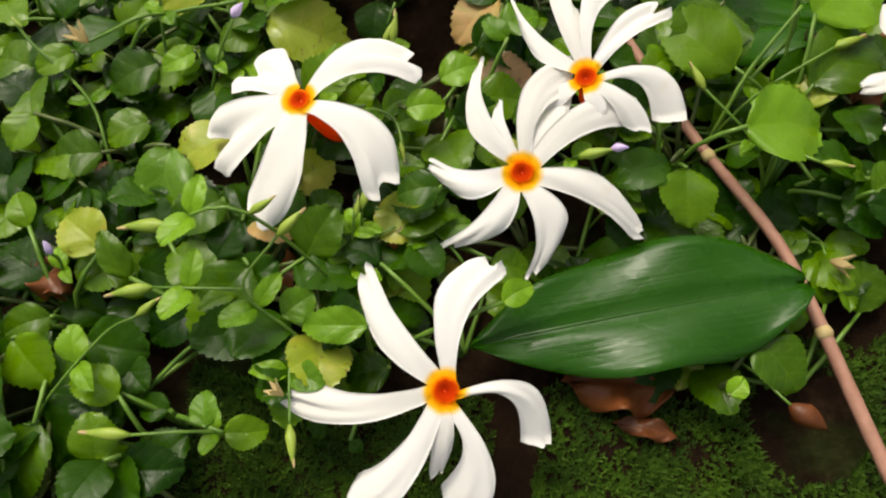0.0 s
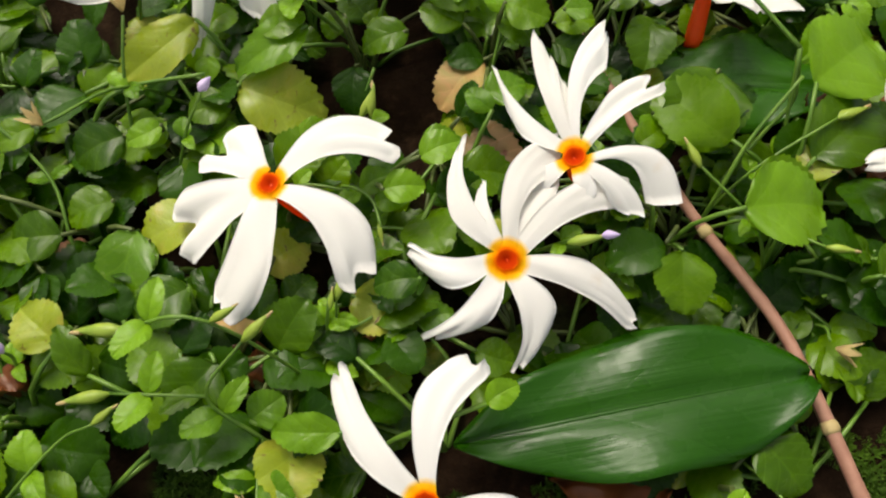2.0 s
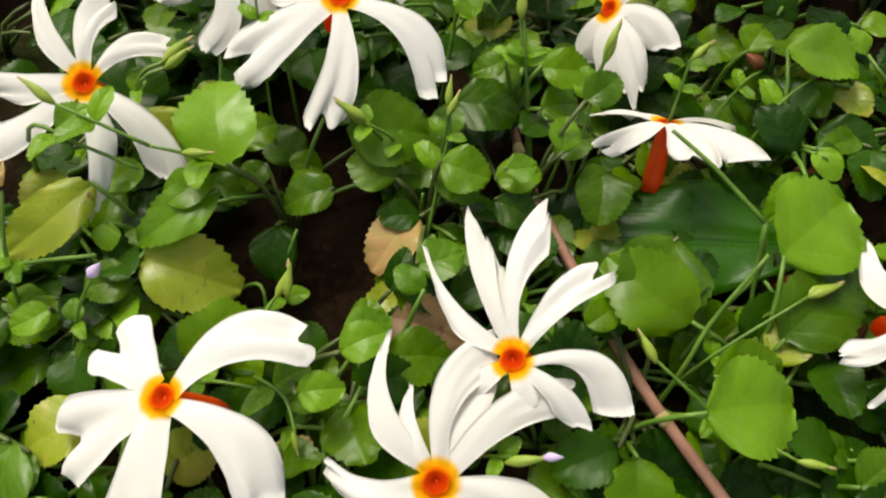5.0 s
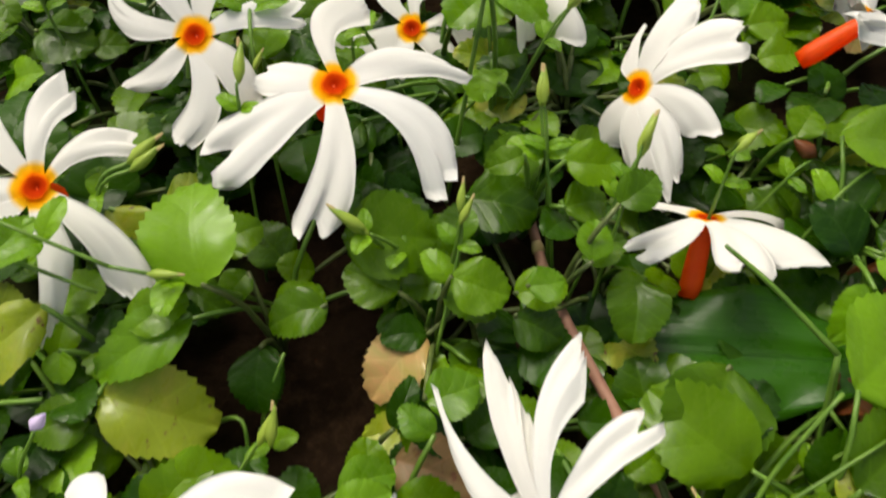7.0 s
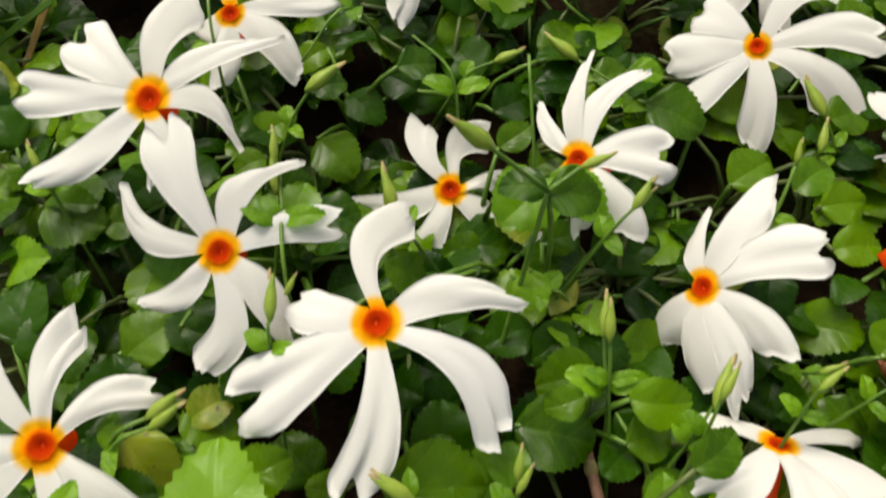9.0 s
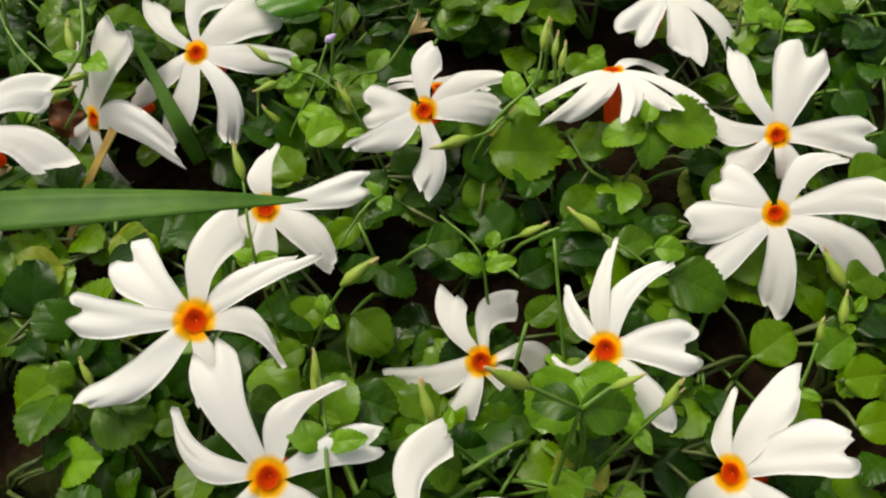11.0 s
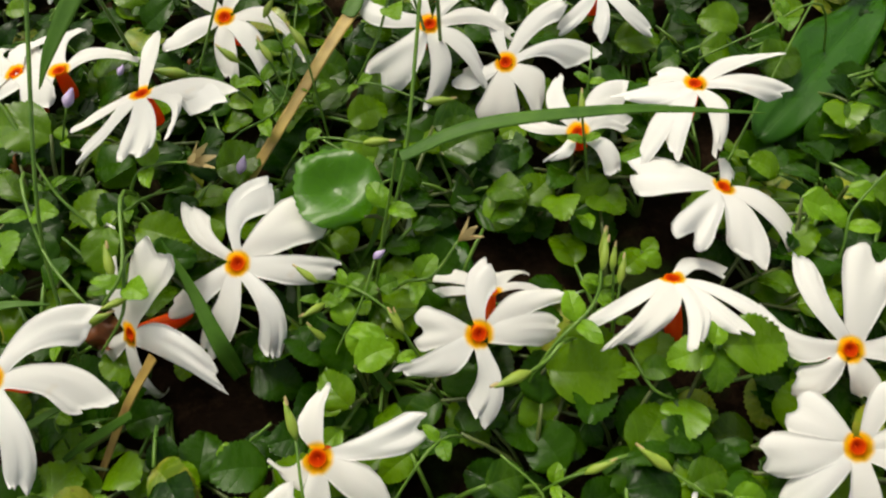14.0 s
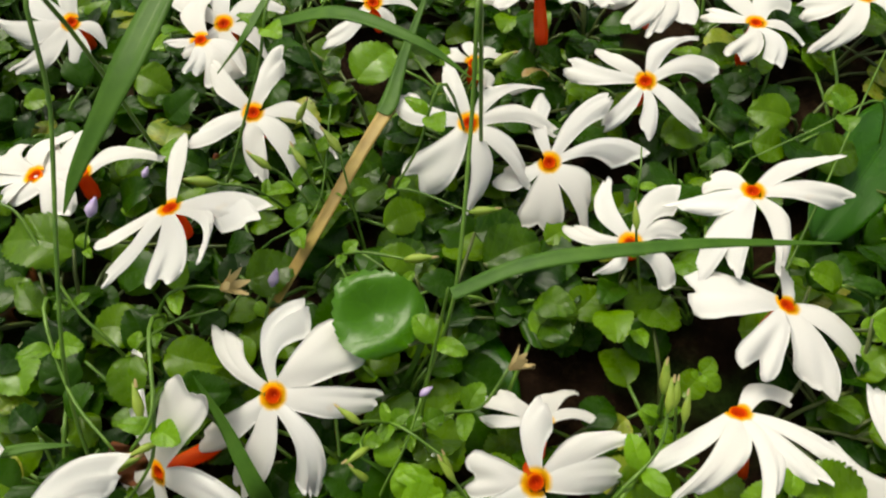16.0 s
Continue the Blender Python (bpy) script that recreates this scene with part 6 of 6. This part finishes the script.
stalk(0.5, [[(-0.0941, 0.2337, 0.0220), (-0.0869, 0.2351, 0.0280)]], [("b", (-0.0877, 0.2347, 0.0280), (-0.0794, 0.2373, 0.0300))])
stalk(0.6, [[(-0.0768, 0.2487, 0.0340), (-0.0777, 0.2366, 0.0300), (-0.0833, 0.2303, 0.0240)]], [("b", (-0.0796, 0.2425, 0.0340), (-0.0812, 0.2500, 0.0370))])
stalk(0.5, [[(-0.0890, 0.2632, 0.0220), (-0.0757, 0.2693, 0.0280)]], [])
stalk(0.6, [[(-0.0963, 0.2667, 0.0180), (-0.1044, 0.2739, 0.0240), (-0.1155, 0.2906, 0.0340), (-0.1206, 0.2941, 0.0360)]], [])
stalk(0.5, [[(-0.0324, 0.2443, 0.0160), (-0.0365, 0.2338, 0.0200)]], [("b", (-0.0370, 0.2332, 0.0200), (-0.0411, 0.2361, 0.0240))])
stalk(0.5, [[(-0.0185, 0.2309, 0.0160), (-0.0206, 0.2332, 0.0240)]], [("b", (-0.0206, 0.2327, 0.0240), (-0.0224, 0.2370, 0.0280))])
stalk(0.4, [[(-0.0643, 0.2899, 0.0200), (-0.0508, 0.2966, 0.0260), (-0.0472, 0.3205, 0.0360)]], [])
stalk(0.4, [[(0.0260, 0.2998, 0.0260), (0.0274, 0.3086, 0.0300)]], [])
stalk(0.45, [[(0.0886, 0.3202, 0.0300), (0.0720, 0.3153, 0.0260), (0.0566, 0.3103, 0.0220)]], [])
stalk(0.6, [[(-0.0190, 0.3119, 0.0500), (-0.0258, 0.3028, 0.0400), (-0.0317, 0.2991, 0.0300)]], [])
stalk(0.6, [[(-0.0557, 0.3318, 0.0600), (-0.0616, 0.3176, 0.0500), (-0.0717, 0.3021, 0.0300)]], [])
stalk(0.7, [[(-0.0931, 0.3070, 0.0820), (-0.0934, 0.2907, 0.0680), (-0.0940, 0.2593, 0.0460), (-0.0957, 0.2474, 0.0300), (-0.0927, 0.2332, 0.0140)]], [])
stalk(0.7, [[(-0.0122, 0.3047, 0.0800), (-0.0144, 0.2886, 0.0660), (-0.0174, 0.2675, 0.0520), (-0.0200, 0.2585, 0.0420), (-0.0260, 0.2501, 0.0260)]], [])
stalk(0.5, [[(0.0616, 0.2839, 0.0160), (0.1035, 0.3480, 0.0200)]], [])

# ---- grass, twig, broad and dead leaves ----
grass_blade([(-0.0746, 0.3234, 0.0720), (-0.0820, 0.3014, 0.0670), (-0.0917, 0.2859, 0.0570), (-0.0965, 0.2804, 0.0500)], 9.2, GRASS, "broad green grass blade hanging over the herbs")
grass_blade([(-0.0579, 0.3263, 0.0560), (-0.0412, 0.3197, 0.0640), (-0.0245, 0.3103, 0.0640), (-0.0139, 0.3036, 0.0600)], 5.6, GRASS, "green grass blade arching over the herbs")
grass_blade([(-0.0193, 0.2589, 0.0497), (-0.0037, 0.2626, 0.0540), (0.0221, 0.2645, 0.0550), (0.0384, 0.2657, 0.0530), (0.0545, 0.2668, 0.0500)], 4.2, GRASS, "green grass blade reaching across white flowers")
grass_blade([(-0.0698, 0.1766, 0.0768), (-0.0487, 0.1762, 0.0788), (-0.0311, 0.1781, 0.0768), (-0.0189, 0.1807, 0.0728)], 7.5, GRASS, "broad green grass blade reaching over the flowers")
grass_blade([(-0.0573, 0.2295, 0.0120), (-0.0593, 0.2325, 0.0220), (-0.0657, 0.2437, 0.0280), (-0.0710, 0.2515, 0.0340)], 5.0, GRASS, "green grass blade leaning beside a white flower")
grass_blade([(-0.0294, 0.2768, 0.0240), (-0.0255, 0.2680, 0.0240), (-0.0280, 0.2601, 0.0180), (-0.0329, 0.2569, 0.0100)], 3.0, GRASS, "curled green grass blade beside a round leaf")
grass_blade([(-0.1071, 0.2251, 0.0160), (-0.1001, 0.2187, 0.0120), (-0.0827, 0.2200, 0.0140)], 2.2, GRASS, "bluish green grass blade low among herbs")
grass_blade([(-0.0762, 0.2183, 0.0200), (-0.0901, 0.2136, 0.0120), (-0.0984, 0.2088, 0.0060)], 3.0, GRASS, "bluish green grass blade low among herbs")
grass_blade([(-0.0979, 0.2125, 0.0240), (-0.0906, 0.2179, 0.0240), (-0.0817, 0.2227, 0.0240)], 2.4, GRASS, "bluish green grass blade low among herbs")
grass_blade([(-0.1097, 0.2379, 0.0300), (-0.1013, 0.2393, 0.0300), (-0.0945, 0.2402, 0.0280)], 2.8, GRASS, "grass blade end beside flower stalks")
grass_blade([(-0.0334, 0.3245, 0.0300), (-0.0404, 0.3122, 0.0275), (-0.0512, 0.2928, 0.0220), (-0.0636, 0.2745, 0.0130)], 3.9, STRAW, "dry yellow grass stem lying among herbs")
grass_blade([(-0.0350, 0.3222, 0.0300), (-0.0330, 0.3262, 0.0310), (-0.0290, 0.3392, 0.0350), (-0.0195, 0.3616, 0.0450)], 6.2, GRASS, "green upper sheath of a dry grass stem")
grass_blade([(-0.0713, 0.2283, 0.0260), (-0.0783, 0.2209, 0.0180), (-0.0855, 0.2092, 0.0080)], 2.4, STRAW, "dry brown grass leaf under a flower")
grass_blade([(-0.0587, 0.3301, 0.0600), (-0.0631, 0.3198, 0.0580), (-0.0706, 0.3180, 0.0500)], 2.4, GRASS, "short green grass blade")
grass_blade([(-0.0242, 0.2251, 0.0120), (-0.0321, 0.2338, 0.0200), (-0.0390, 0.2374, 0.0240)], 2.6, GRASS, "green grass blade under buds")
twig([(0.0770, 0.0020, 0.0070), (0.0745, 0.0105, 0.0070), (0.0667, 0.0384, 0.0085), (0.0616, 0.0532, 0.0085), (0.0481, 0.0766, 0.0090), (0.0325, 0.1140, 0.0080), (0.0286, 0.1324, 0.0070), (0.0267, 0.1422, 0.0050)], 1.3)
broad_leaf((0.0029, 0.0282, 0.0110), (0.0645, 0.0400, 0.0152), 0.0250, "large glossy dark green leaf lying on moss")
broad_leaf((0.0888, 0.1034, 0.0100), (0.0409, 0.1085, 0.0060), 0.0240, "dark glossy leaf under herbs and flowers")
broad_leaf((0.1250, 0.3511, 0.0100), (0.0720, 0.2930, 0.0120), 0.0200, "dark glossy leaf at the edge of the flowers")
broad_leaf((-0.0202, 0.2838, 0.0060), (-0.0081, 0.2483, 0.0030), 0.0160, "dark glossy leaf in the shade of herbs")
dead_leaf((0.0200, 0.0233, 0.0060), (0.0402, 0.0226, 0.0060), 0.0130, "curled reddish brown dead leaf on moss")
dead_leaf((0.0294, 0.0161, 0.0030), (0.0410, 0.0137, 0.0030), 0.0040, "shrivelled grey-brown leaf scrap on moss")
dead_leaf((-0.0792, 0.0386, 0.0120), (-0.0731, 0.0398, 0.0120), 0.0080, "reddish brown dead leaf among herbs")
dead_leaf((0.0840, 0.1026, 0.0040), (0.0951, 0.0947, 0.0040), 0.0140, "brown dead leaf on dark soil")
dead_leaf((0.0847, 0.1207, 0.0040), (0.1004, 0.1226, 0.0050), 0.0070, "brown dead leaf on dark soil")
dead_leaf((-0.1271, 0.2839, 0.0120), (-0.1267, 0.2988, 0.0120), 0.0100, "reddish brown dead leaf among herbs")
dead_leaf((-0.1321, 0.2779, 0.0100), (-0.1241, 0.2875, 0.0120), 0.0120, "reddish brown dead leaf among herbs")
dead_leaf((-0.0920, 0.2435, 0.0180), (-0.0864, 0.2375, 0.0120), 0.0080, "pinkish brown dead leaf under a flower")
dead_leaf((-0.0861, 0.3155, 0.0120), (-0.0766, 0.3247, 0.0120), 0.0080, "brown dead leaf under stalks")
dead_leaf((-0.0790, 0.0420, 0.0130), (-0.0730, 0.0360, 0.0140), 0.0070, "reddish brown dead leaf among herbs")
dead_leaf((-0.0320, 0.0530, 0.0120), (-0.0220, 0.0490, 0.0130), 0.0080, "brown dead leaf under a white flower")
dead_leaf((-0.0160, 0.0510, 0.0120), (-0.0060, 0.0480, 0.0130), 0.0090, "reddish brown dead leaf among herbs")
dead_leaf((0.0770, 0.1010, 0.0100), (0.0840, 0.0900, 0.0110), 0.0100, "brown dead leaf on dark soil")
dead_leaf((0.0830, 0.0860, 0.0100), (0.0890, 0.0810, 0.0110), 0.0080, "brown dead leaf on dark soil")
dead_leaf((-0.0380, 0.0420, 0.0110), (-0.0290, 0.0410, 0.0120), 0.0080, "reddish brown dead leaf among herbs")

fill = random.Random(5)
for iy in range(21):
    for ix in range(15):
        px, py = -0.158 + ix * 0.0225 + fill.uniform(-0.009, 0.009), -0.012 + iy * 0.0205 + fill.uniform(-0.009, 0.009)
        rows = random_leaves(fill, px, py, 13, 0.020)
        if len(rows) > 2:
            herb(px, py, rows)


def herb_cover():
    """The same herbs past the part that is seen near, thinning out over the soil: one mesh of many small leaves."""
    rnd = random.Random(21)
    outline = ((0.0, 0.05), (0.25, 0.33), (0.55, 0.42), (0.82, 0.26), (1.0, 0.02))
    blade = [(c * w, s, 0.22 * abs(c) * w - 0.3 * (s - 0.35) ** 2) for s, w in outline for c in (-1, 0, 1)]
    co = np.array(blade)
    poly = [(3 * i + j, 3 * i + j + 1, 3 * i + j + 4, 3 * i + j + 3) for i in range(4) for j in range(2)]
    flat = [(0.5 + 0.5 * x, y) for x, y, z in blade]
    verts, faces, uv = [], [], []
    for _ in range(26000):
        w, d = rnd.uniform(0, 6.2832), 0.14 + abs(rnd.gauss(0, 0.34))
        x, y = d * math.cos(w), 0.2 + d * math.sin(w)
        if (abs(x) < 0.155 and -0.1 < y < 0.415) or noise.noise(Vector((x * 9, y * 9, 4))) > 0.42:
            continue
        m = np.array(leaf_pose(x, y, rnd.uniform(0.003, 0.024), rnd.uniform(0, 360), rnd.uniform(0, 35), rnd.uniform(-20, 20), rnd.uniform(0.009, 0.016)))
        n = len(verts)
        verts += [tuple(v) for v in co @ m[:3, :3].T + m[:3, 3]]
        faces += [tuple(n + i for i in q) for q in poly]
        uv += flat
    return mesh_from("herb_cover", verts, faces, LEAF, uv)


tagged(new("herb_cover", herb_cover()), "dense green ground herbs round the bed", "plants", kind="stuff")
